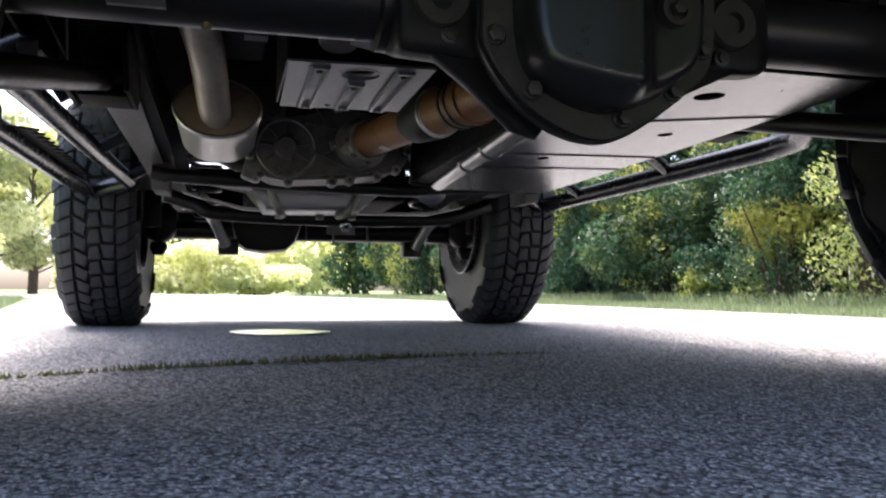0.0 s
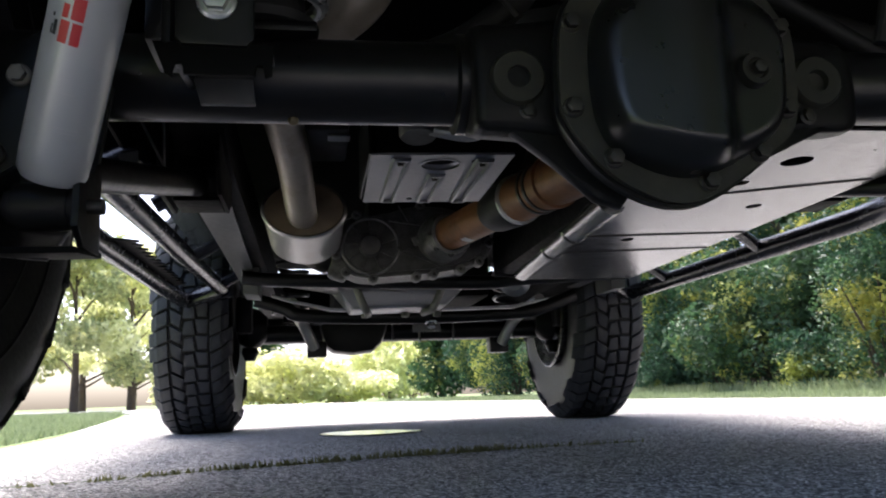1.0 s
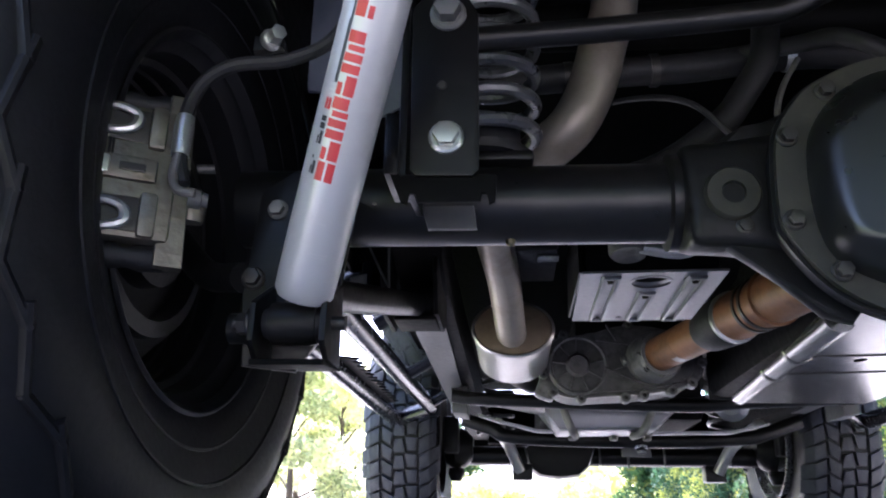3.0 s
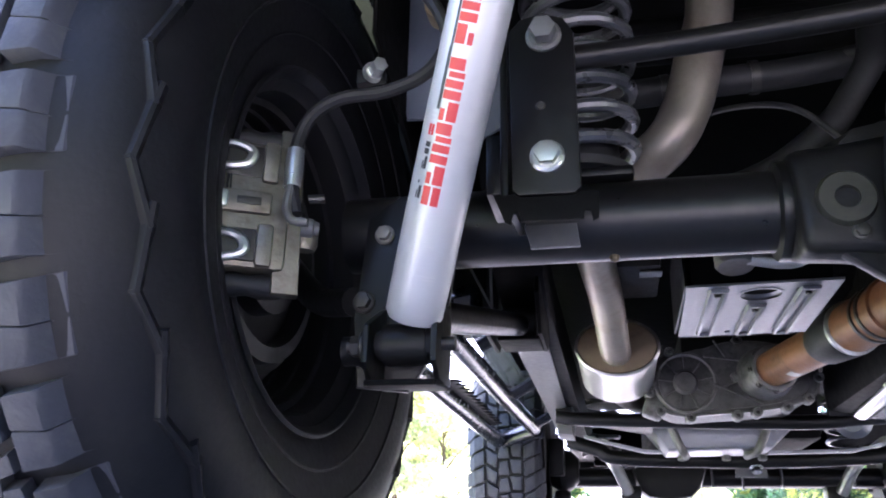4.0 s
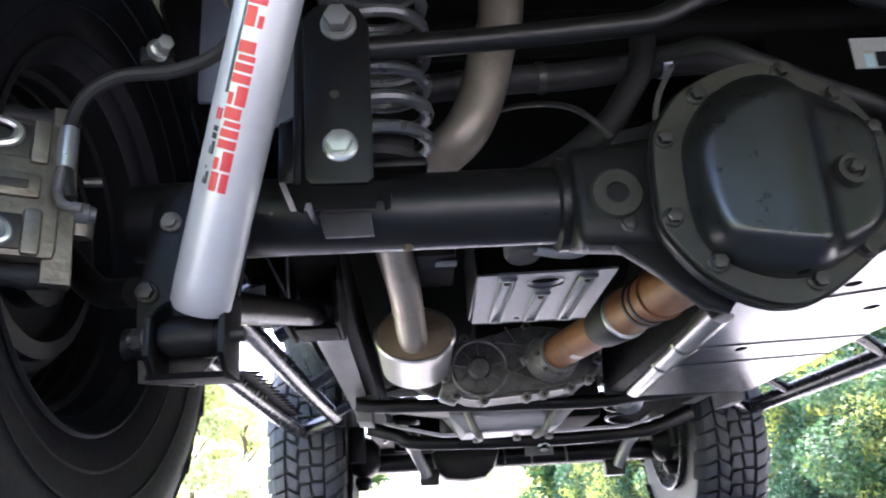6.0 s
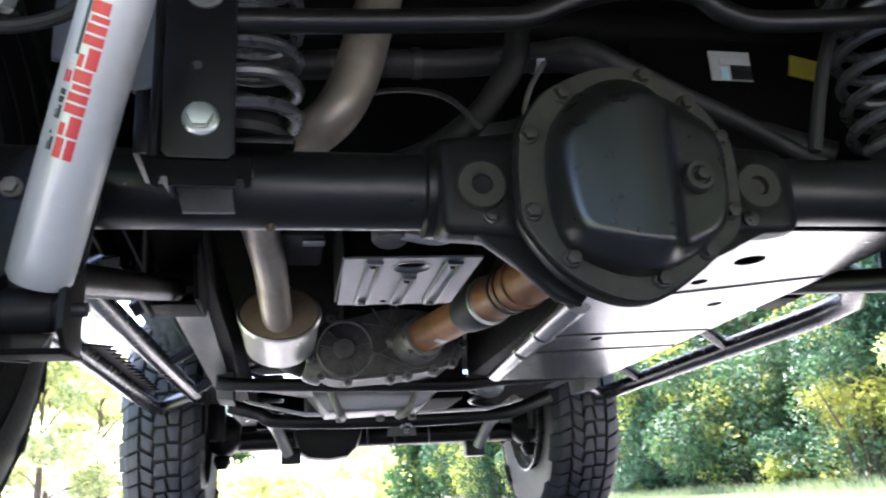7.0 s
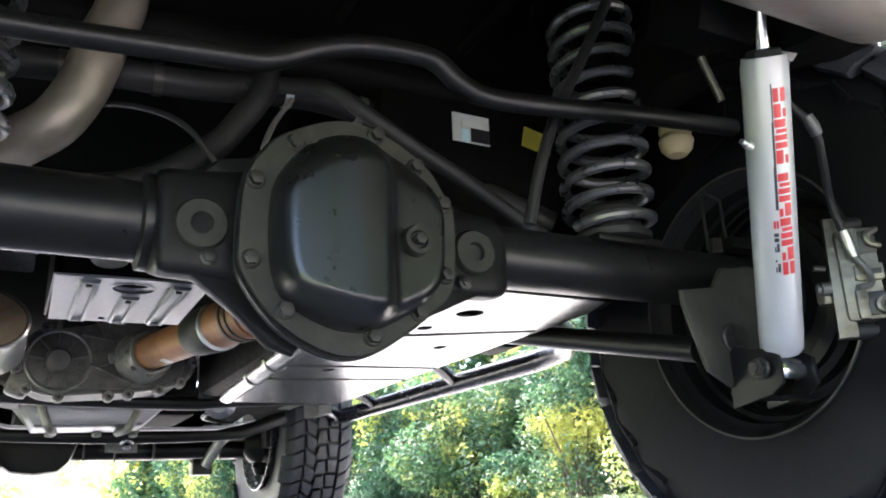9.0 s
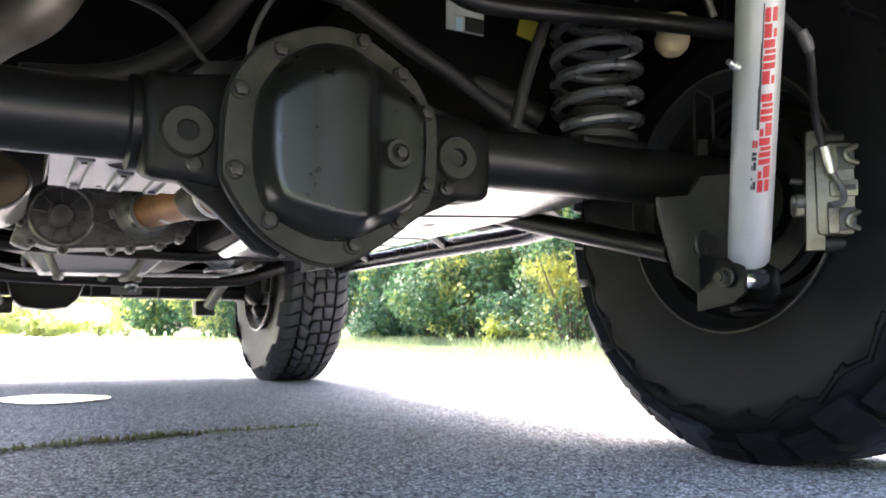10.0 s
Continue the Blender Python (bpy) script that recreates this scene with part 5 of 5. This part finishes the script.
# grey shock tower plate behind the left shock
tower = part("shock_tower", prism([(-0.69, 0.90), (-0.50, 0.90), (-0.505, 0.66), (-0.515, 0.622), (-0.553, 0.602), (-0.600, 0.640), (-0.651, 0.643), (-0.665, 0.75)], 0.05, 0.056, "y", 0.002), GALVANISED, vehicle, "blue-grey sheet metal shock tower")
part("tower_bush", turned([(0, 0), (0.022, 0), (0.022, 0.03), (0, 0.03)], (-0.60, 0.045, 0.80), (0, -1, 0), 20), TAN_FOAM, tower)
add_bolts(vehicle, [(-0.625, -0.19, 0.563)], (0.8, -1, -0.1), 0.0082, 0.024, ZINC, "hose_bolt", "bright hose bracket bolt")
part("hose_bracket", prism([(-0.642, 0.552), (-0.612, 0.556), (-0.612, 0.566), (-0.642, 0.570)], -0.19, -0.178, "y", 0.002), BLACK_PAINT, vehicle, "small black hose bracket")
part("hose_collar", bar([(-0.697, -0.203, 0.472), (-0.697, -0.204, 0.455), (-0.697, -0.205, 0.43)], [0.0085, 0.0095, 0.0085], 14), ZINC, vehicle, "crimped steel hose end")
part("hose_pipe", bar([(-0.697, -0.208, 0.432), (-0.697, -0.214, 0.405), (-0.688, -0.22, 0.388), (-0.672, -0.218, 0.385)], 0.0045, 10, 4), ALLOY, vehicle, "bent steel brake pipe")
part("hose_collar", bar([(0.692, -0.238, 0.478), (0.698, -0.238, 0.458), (0.702, -0.24, 0.44)], [0.0072, 0.0080, 0.0072], 14), ZINC, vehicle, "crimped steel hose end")
part("hose_pipe", bar([(0.702, -0.24, 0.441), (0.708, -0.252, 0.415), (0.700, -0.257, 0.397), (0.676, -0.254, 0.390)], 0.0045, 10, 4), ALLOY, vehicle, "bent steel brake pipe")
part("hose_clip", bar([(0.590, -0.287, 0.612), (0.598, -0.287, 0.600), (0.606, -0.286, 0.588)], [0.0075, 0.009, 0.0075], 14), FRAME_GREY, vehicle, "pale plastic hose clip")

# hoses, tubes and cables over the axle
part("vent_hose", bar([(-0.32, 0.09, 0.515), (-0.245, 0.10, 0.527), (-0.19, 0.10, 0.546), (-0.142, 0.10, 0.577), (-0.10, 0.10, 0.615), (-0.077, 0.10, 0.647), (-0.045, 0.10, 0.70), (-0.03, 0.12, 0.76)], 0.019, 14, 5), RUBBER, vehicle, "thick black rubber hose")
vt = part("vent_tube", bar([(-0.42, 0.16, 0.708), (-0.23, 0.15, 0.717), (-0.132, 0.15, 0.721), (0.0, 0.15, 0.736), (0.09, 0.15, 0.735), (0.186, 0.15, 0.712), (0.286, 0.14, 0.640), (0.36, 0.12, 0.600), (0.44, 0.10, 0.565)], 0.021, 16, 5), RUBBER, vehicle, "long black breather tube")
for p, ax in (((0.006, 0.15, 0.737), (1, 0, 0.06)), ((0.125, 0.15, 0.730), (1, 0, -0.2)), ((-0.18, 0.15, 0.719), (1, 0, 0.05)), ((-0.30, 0.155, 0.713), (1, 0, 0.05))):
    part("tube_clamp", turned([(0.0205, -0.006), (0.0235, -0.006), (0.0235, 0.006), (0.0205, 0.006)], p, ax, 24), ZINC if p[0] > 0 else DARK_BOLT, vt, "bright band clamp" if p[0] > 0 else "")
part("brake_cable", bar([(0.46, -0.09, 0.92), (0.446, -0.09, 0.881), (0.385, -0.085, 0.76), (0.333, -0.08, 0.662), (0.296, -0.08, 0.569), (0.279, -0.07, 0.49)], 0.0085, 10, 5), RUBBER, vehicle, "black handbrake cable")
part("breather_hose", bar([(-0.06, 0.14, 0.735), (0.0, 0.10, 0.722), (0.04, 0.05, 0.70), (0.095, 0.03, 0.657), (0.173, 0.03, 0.616), (0.242, 0.03, 0.584), (0.345, 0.03, 0.527), (0.40, 0.03, 0.50)], 0.012, 12, 5), RUBBER, vehicle, "black rubber axle breather hose")
part("sensor_wire", bar([(-0.28, 0.18, 0.67), (-0.235, 0.12, 0.655), (-0.19, 0.06, 0.625), (-0.155, 0.03, 0.595), (-0.12, 0.02, 0.55), (-0.09, 0.02, 0.52)], 0.004, 8, 5), RUBBER, vehicle, "thin black sensor wire")
part("breather_pipe", bar([(0.0, 0.10, 0.70), (-0.03, 0.08, 0.65), (-0.052, 0.05, 0.60), (-0.06, 0.03, 0.565)], 0.004, 8, 5), ALLOY, vehicle, "thin steel breather pipe")
for k, pts in enumerate((((-0.61, 0.30, 0.52), (-0.59, 0.30, 0.48), (-0.565, 0.30, 0.43)), ((-0.575, 0.30, 0.53), (-0.572, 0.3, 0.44)))):
    part("vacuum_line", bar([Vector(p) for p in pts], 0.0022, 6), ALLOY, vehicle)
part("bracket_tab", prism([(-0.625, 0.45), (-0.60, 0.455), (-0.60, 0.40), (-0.62, 0.40)], 0.26, 0.264, "y", 0.001), FRAME_GREY, vehicle)
part("wire_loop", bar([(0.702, 0.02, 0.525), (0.702, 0.02, 0.624), (0.712, 0.02, 0.63), (0.745, 0.02, 0.62), (0.748, 0.02, 0.54)], 0.003, 6), RUBBER, vehicle)
part("axle_tab", prism([(0.658, 0.502), (0.682, 0.505), (0.682, 0.530), (0.662, 0.528)], -0.03, -0.02, "y", 0.001), DARK_BOLT, vehicle, "small dark tab on the axle")
part("axle_clip", block((0.735, -0.02, 0.525), (0.07, 0.03, 0.02), None, 0.004), BLACK_PAINT, vehicle)
part("bleed_nipple", turned([(0, 0), (0.0055, 0), (0.0055, 0.010), (0.0035, 0.012), (0.0035, 0.020), (0, 0.020)], (0.455, -0.30, 0.538), (-1, -0.2, 0.1), 14), ZINC, vehicle, "bright nipple on the shock mount")
um = part("upper_shock_mount", block((0.43, -0.28, 0.73), (0.10, 0.10, 0.08), (20, 0, 0), 0.01), UNDERBODY, vehicle, "black upper shock mount")
add_bolts(um, [(0.520, -0.315, 0.672)], (-0.3, -1, -0.4), 0.012, 0.02, ALLOY, "mount_bolt", "dull mount bolt")
part("mount_rod", bar([(0.403, -0.29, 0.655), (0.428, -0.29, 0.60)], 0.005, 10), DARK_BOLT, um)
for s in (-1, 1):
    part("abs_arm", bar([(s * 0.66, -0.10, 0.34), (s * 0.72, -0.05, 0.36), (s * 0.78, 0.0, 0.42)], 0.016, 12, 4), HOUSING, vehicle, "dark hub link")

# decals on the shocks: rows of plain red blocks with slots, and a dark wedge beside them
SLOTTED = [((0, 1, 0, 0.44), (0, 1, 0.56, 1)), ((0, 0.46, 0, 1), (0.58, 1, 0, 1)), ((0, 1, 0, 0.58), (0, 0.62, 0.70, 1)), ((0, 0.62, 0, 0.30), (0, 1, 0.42, 1)), ((0, 0.30, 0.1, 1), (0.40, 1, 0, 0.9))]


def decal_block(body, b, ax, facing, s0, n, a0, ha, rects, mat, r=0.0288):
    """One curved mark made of the given rects (along, across), each 0 to 1."""
    u = (Vector(facing) - ax * Vector(facing).dot(ax)).normalized()
    v = ax.cross(u)
    bm = bmesh.new()
    for p0, p1, q0, q1 in rects:
        grid = [[bm.verts.new(b + ax * (s0 + n * p) + (u * math.cos(a) + v * math.sin(a)) * r) for a in (a0 - ha + 2 * ha * (q0 + (q1 - q0) * i / 3) for i in range(4))] for p in (p0, p1)]
        for i in range(3):
            bm.faces.new((grid[0][i], grid[0][i + 1], grid[1][i + 1], grid[1][i]))
    part("decal_mark", bm, mat, body)


for body, b, ax, facing, a0 in ((shock_r, R_BOT, ax_r, (-0.86, -0.68, -0.33), 0.55), (shock_l, L_BOT, ax_l, (0.17, -0.72, -0.33), -0.30)):
    s0 = 0.116
    for k in range(12):
        decal_block(body, b, ax, facing, s0 + k * 0.0192 + (0.010 if k > 6 else 0), 0.0172, a0, 0.29, SLOTTED[(k * 3 + k // 4) % 5], RED)
    for k in range(4):
        decal_block(body, b, ax, facing, s0 + 0.004 + k * 0.0135, 0.0115 if k != 1 else 0.003, a0 - 0.47, 0.10, SLOTTED[(3, 4, 3, 1)[k]] if k != 1 else ((0, 1, 0, 0.35),), DECAL_BLACK)
    decal_block(body, b, ax, facing, s0 + 0.062, 0.010, a0 - 0.46, 0.11, SLOTTED[0], RED)
    decal_block(body, b, ax, facing, s0 + 0.074, 0.011, a0 - 0.46, 0.10, ((0, 0.2, 0, 1), (0.4, 0.6, 0, 1), (0.8, 1, 0, 1)), GREY_INK)
    decal_block(body, b, ax, facing, s0 + 0.086, 0.158, a0 - 0.37, 0.06, ((0, 0.35, 0, 1), (0.35, 0.7, 0.25, 1), (0.7, 1, 0.55, 1)), DECAL_BLACK)
    decal_bars(body, b, ax, [(0.050, 0.0515, 0.1, 0.35), (0.047, 0.048, 0.2, 0.2), (0.078, 0.0795, 0.0, 0.15)], GREY_INK, 0.0288, facing, 0, "faint_print")

# tank label and sticker
part("label_band", block((0.304, 0.1070, 0.722), (0.040, 0.002, 0.012), None, 0), GREY_INK, lab)
part("label_block", block((0.290, 0.1070, 0.700), (0.013, 0.002, 0.022), None, 0), BLUE_INK, lab)
part("label_block", block((0.318, 0.1070, 0.703), (0.034, 0.002, 0.024), None, 0), DECAL_BLACK, lab)
part("sticker", block((0.430, 0.1070, 0.714), (0.056, 0.003, 0.036), (0, 12, 0), 0), YELLOW, tank, "yellow warning sticker")
decal_bars(ds, a_ds, d_ds.normalized(), [(0.126, 0.158, 0.0, 0.30)], PAPER, 0.0413, (-0.1, -0.55, -0.85), 0, "shaft_label")

# transfer case details
shrunk = lambda k: [(-0.11 + (a + 0.11) * k, 0.503 + (b - 0.503) * k) for a, b in CASE_SKIN]
part("case_flange", prism(shrunk(1.03), 1.196, 1.212, "y", 0.003), CASE_EDGE, tc, "pale cast case flange")
part("case_cover", prism(shrunk(0.90), 1.180, 1.20, "y", 0.006), CASE, tc)
part("case_hub", turned([(0, -0.010), (0.024, -0.010), (0.029, -0.005), (0.031, 0.004)], (-0.222, 1.178, 0.492), (0, 1, 0), 32), CASE, tc)
part("case_ring", turned([(0.066, -0.004), (0.071, -0.006), (0.075, -0.004), (0.077, 0.012), (0.066, 0.012)], (-0.222, 1.182, 0.492), (0, 1, 0), 44), CASE_EDGE, tc)
for k in range(9):
    a = k * 2 * math.pi / 9 + 0.2
    part("case_rib", block((-0.222 + 0.048 * math.cos(a), 1.178, 0.492 + 0.048 * math.sin(a)), (0.036, 0.009, 0.004), (0, -math.degrees(a), 0), 0.0015), CASE, tc)
for x, z, n, turn in ((-0.115, 0.548, 0.12, 8), (-0.085, 0.500, 0.13, -22), (-0.10, 0.462, 0.12, 24), (0.015, 0.470, 0.07, -40), (-0.02, 0.560, 0.06, -50), (-0.135, 0.575, 0.05, 60), (-0.055, 0.530, 0.05, 70)):
    part("case_rib", block((x, 1.178, z), (n, 0.010, 0.005), (0, turn, 0), 0.002), CASE, tc)
part("case_boss", block((-0.085, 1.176, 0.508), (0.060, 0.014, 0.024), (0, -18, 0), 0.005), CASE_EDGE, tc)
part("case_plug", bolt(0.007, 0.010), ALLOY, tc, m=turn_to((0, -1, 0), (-0.095, 1.170, 0.500)))
for x, z in ((-0.255, 0.572), (-0.303, 0.530), (-0.308, 0.470), (-0.285, 0.425), (-0.215, 0.408), (-0.105, 0.412), (-0.06, 0.418), (0.01, 0.430), (0.06, 0.450), (0.088, 0.500), (-0.09, 0.598), (0.04, 0.580)):
    e = part("bolt_ear", turned([(0.0055, -0.006), (0.011, -0.006), (0.0125, 0.0), (0.013, 0.03)], (x, 1.186, z), (0, 1, 0), 16), CASE_EDGE, tc)
    part("ear_bore", turned([(0.0055, -0.005), (0.0055, 0.004), (0, 0.004)], (x, 1.186, z), (0, 1, 0), 12), DARK_BOLT, e)
fl = part("output_flange", turned([(0.03, -0.03), (0.052, -0.03), (0.058, -0.02), (0.058, 0.0), (0.064, 0.01), (0.064, 0.05)], (-0.03, 1.14, 0.507), (-0.19, 1, 0.03), 32), CASE_EDGE, tc)
for k in range(8):
    a = k * math.pi / 4
    part("flange_bolt", bolt(0.006, 0.012), DARK_BOLT, fl, m=turn_to((0.19, -1, -0.03), (-0.027 + 0.05 * math.cos(a), 1.112, 0.506 + 0.05 * math.sin(a))))
part("bell_lug", block((-0.30, 1.22, 0.44), (0.05, 0.06, 0.06), (0, 20, 0), 0.012), CASE_EDGE, tc)
part("shield_pipe", bar([(-0.20, 0.32, 0.515), (-0.13, 0.31, 0.50), (-0.10, 0.30, 0.515), (-0.085, 0.30, 0.56)], 0.011, 12, 4), MUFFLER, vehicle, "short bright drain pipe above the shield")
part("pump_can", turned([(0, 0), (0.026, 0), (0.030, 0.006), (0.030, 0.05), (0, 0.05)], (-0.205, 0.325, 0.50), (0, 0.2, 1), 24), ALLOY, vehicle, "small bare metal canister")
part("battery_box", block((-0.36, 0.62, 0.60), (0.12, 0.20, 0.05), None, 0.008), HOUSING, vehicle, "dark module above the exhaust")
part("module_tag", block((-0.318, 0.555, 0.572), (0.04, 0.03, 0.004), None, 0.001), PLATE_SILVER, vehicle)
part("pipe_clamp", turned([(0.036, -0.012), (0.040, -0.010), (0.040, 0.010), (0.036, 0.012)], (-0.384, 1.215, 0.508), (0, 1, 0), 28), ALLOY, vehicle)
part("front_pipe", bar([(-0.384, 1.20, 0.508), (-0.38, 1.45, 0.52), (-0.33, 1.75, 0.54)], 0.032, 18, 4), EXHAUST, vehicle, "front exhaust pipe")

# sump with pressed ribs, flat bar, front details
for x, t in ((-0.225, 24), (0.015, -28)):
    part("pan_rib", bar([(x - 0.012 * t / 24, 1.615, 0.445), (x, 1.615, 0.41), (x + 0.016 * t / 24, 1.63, 0.376), (x + 0.03 * t / 24, 1.72, 0.373)], 0.012, 10, 4), ALLOY, vehicle)
part("flat_bar", prism([(-0.50, 0.443), (-0.44, 0.425), (-0.31, 0.393), (0.04, 0.388), (0.30, 0.392), (0.42, 0.42), (0.42, 0.427), (0.30, 0.40), (0.04, 0.396), (-0.31, 0.401), (-0.44, 0.433), (-0.50, 0.451)], 1.80, 1.84, "y", 0.001), PLATE_SILVER, vehicle, "bare metal cross strap")
for x in (-0.20, -0.07, 0.035):
    part("strap_bolt", bolt(0.014, 0.02), ALLOY, vehicle, m=turn_to((0, -0.2, -1), (x, 1.80, 0.388)))
part("tube_bolt", bolt(0.016, 0.022), CHROME, vehicle, m=turn_to((0, -0.4, -1), (0.036, 1.945, 0.364)))
part("small_tag", block((0.03, 2.02, 0.36), (0.10, 0.004, 0.05), None, 0.001), FRAME_GREY, vehicle)
part("tank_strap_end", turned([(0, -0.02), (0.03, -0.018), (0.05, 0.0), (0.045, 0.03), (0, 0.05)], (0.235, 1.52, 0.445), (0.4, 1, 0.2), 20), PLATE_SILVER, vehicle, "crumpled bright foil shield")
part("rear_wall", block((0.30, 1.42, 0.50), (0.30, 0.02, 0.12), (0, 0, 0), 0.004), BLACK_PAINT, vehicle)
part("axle_tabs", block((0.06, 2.455, 0.372), (0.006, 0.03, 0.09), None, 0.001), FRAME_GREY, fax)
for x in (0.20, 0.45, -0.05):
    part("axle_tabs", block((x, 2.455, 0.372), (0.006, 0.03, 0.075), None, 0.001), FRAME_GREY, fax)
part("tie_rod", bar([(-0.62, 2.62, 0.36), (0.62, 2.62, 0.36)], 0.016, 12), BLACK_PAINT, vehicle, "black steering tie rod")
for s in (-1, 1):
    k = part("steering_knuckle", turned([(0, -0.05), (0.045, -0.05), (0.075, -0.02), (0.085, 0.02), (0.06, 0.06), (0.03, 0.07)], (s * 0.60, 2.48, 0.40), (s, 0, 0), 24), HOUSING, vehicle, "dark cast steering knuckle")
    part("ball_joint", turned([(0, 0), (0.03, 0), (0.034, 0.02), (0.02, 0.05), (0, 0.05)], (s * 0.615, 2.44, 0.32), (0, 0, -1), 18), HOUSING, k)
    part("front_caliper", block((s * 0.63, 2.36, 0.44), (0.06, 0.07, 0.14), None, 0.012), HOUSING, vehicle, "dark front brake caliper")
    part("link_mount", block((s * 0.355, 2.33, 0.30), (0.075, 0.07, 0.06), None, 0.006), BLACK_PAINT, fax)
    part("front_coil", coil((s * 0.46, 2.5, 0.46), (s * 0.46, 2.5, 0.80), 0.07, 7, 0.008), SPRING, vehicle, "front coil spring")
    part("frame_foot", prism([(s * 0.515, 0.485), (s * 0.565, 0.485), (s * 0.560, 0.41), (s * 0.518, 0.405)], 1.46, 1.60, "y", 0.004), FRAME_GREY, vehicle, "grey rail foot")
part("gravel_guard", block((-0.40, 1.62, 0.455), (0.22, 0.16, 0.008), (0, 10, 0), 0.003), BLACK_PAINT, vehicle)

# ---- drive details ----
CRACK = [(-1.22, 0.29), (-0.95, 0.38), (-0.69, 0.48), (-0.54, 0.57), (-0.25, 0.675), (0.03, 0.75), (0.30, 0.775)]
pts = curve_points([(a, b, 0) for a, b in CRACK], step=14)
rng = random.Random(5)
left = [(p.x, p.y + 0.006 + rng.uniform(-0.003, 0.003)) for p in pts]
right = [(p.x, p.y - 0.006 + rng.uniform(-0.003, 0.003)) for p in pts]
bm = bmesh.new()
for i in range(len(pts) - 1):
    bm.faces.new([bm.verts.new((*q, 0.004)) for q in (right[i], right[i + 1], left[i + 1], left[i])])
crack = tagged(new("pavement_crack", mesh_of(bm, SOIL, 0, "pavement_crack")), "soil-filled crack across the asphalt", "crack", kind="structure")
for i, (n, h) in enumerate(((8, 0.006), (25, 0.008), (60, 0.010), (170, 0.012), (210, 0.013), (60, 0.010))):
    a, b = CRACK[i], CRACK[i + 1]
    grass_patch("crack_grass", ((a[0], a[1] - 0.010), (b[0], b[1] - 0.010), (b[0], b[1] + 0.010), (a[0], a[1] + 0.010)), n, h, DRY_GRASS, 20 + i, "small weeds growing in the asphalt crack", 0.002)

# assumed pool whose mirror gloss supplies the bright patch on the ground
POOL = [(-0.350, 1.80), (-0.31, 1.68), (-0.24, 1.61), (-0.14, 1.63), (-0.07, 1.69), (-0.03, 1.76), (-0.05, 1.83), (-0.11, 1.90), (-0.20, 1.95), (-0.30, 1.90)]
tagged(new("puddle", mesh_of(prism([(p.x, p.y) for p in curve_points([(a, b, 0) for a, b in POOL], True, 6)], -0.004, 0.005, "z", 0.001), WATER, 35, "puddle")), "assumed shallow puddle giving the bright patch on the asphalt", "puddle", kind="structure")

# loose pale stone chips bedded in the nearest asphalt
rng = np.random.default_rng(9)
n = 45000
c = np.column_stack([rng.uniform(-1.2, 0.9, n), -0.55 + 1.9 * rng.random(n) ** 1.5, np.full(n, -0.0004)])
sz = rng.uniform(0.0016, 0.0042, n)[:, None]
yaw = rng.random(n)[:, None] * 6.283
ca, sa = np.cos(yaw), np.sin(yaw)
corner = np.array([(1, 0, 0), (0.1, 0.8, 0), (-0.9, 0.2, 0), (-0.2, -0.85, 0), (0.15, 0.05, 0.55)])
v = np.stack([c + sz * np.column_stack([ca * k[0] - sa * k[1], sa * k[0] + ca * k[1], np.full((n, 1), k[2])]) for k in corner * 1.0], 1).reshape(-1, 3)
i = np.arange(n)[:, None] * 5
f = np.concatenate([i + (0, 1, 4), i + (1, 2, 4), i + (2, 3, 4), i + (3, 0, 4)], 1).reshape(-1, 3)
me = bpy.data.meshes.new("stone_chips")
me.from_pydata(v.tolist(), [], f.tolist())
me.materials.append(CHIP)
tagged(new("stone_chips", me), "pale and dark stone chips in the asphalt surface", "gravel", kind="stuff")
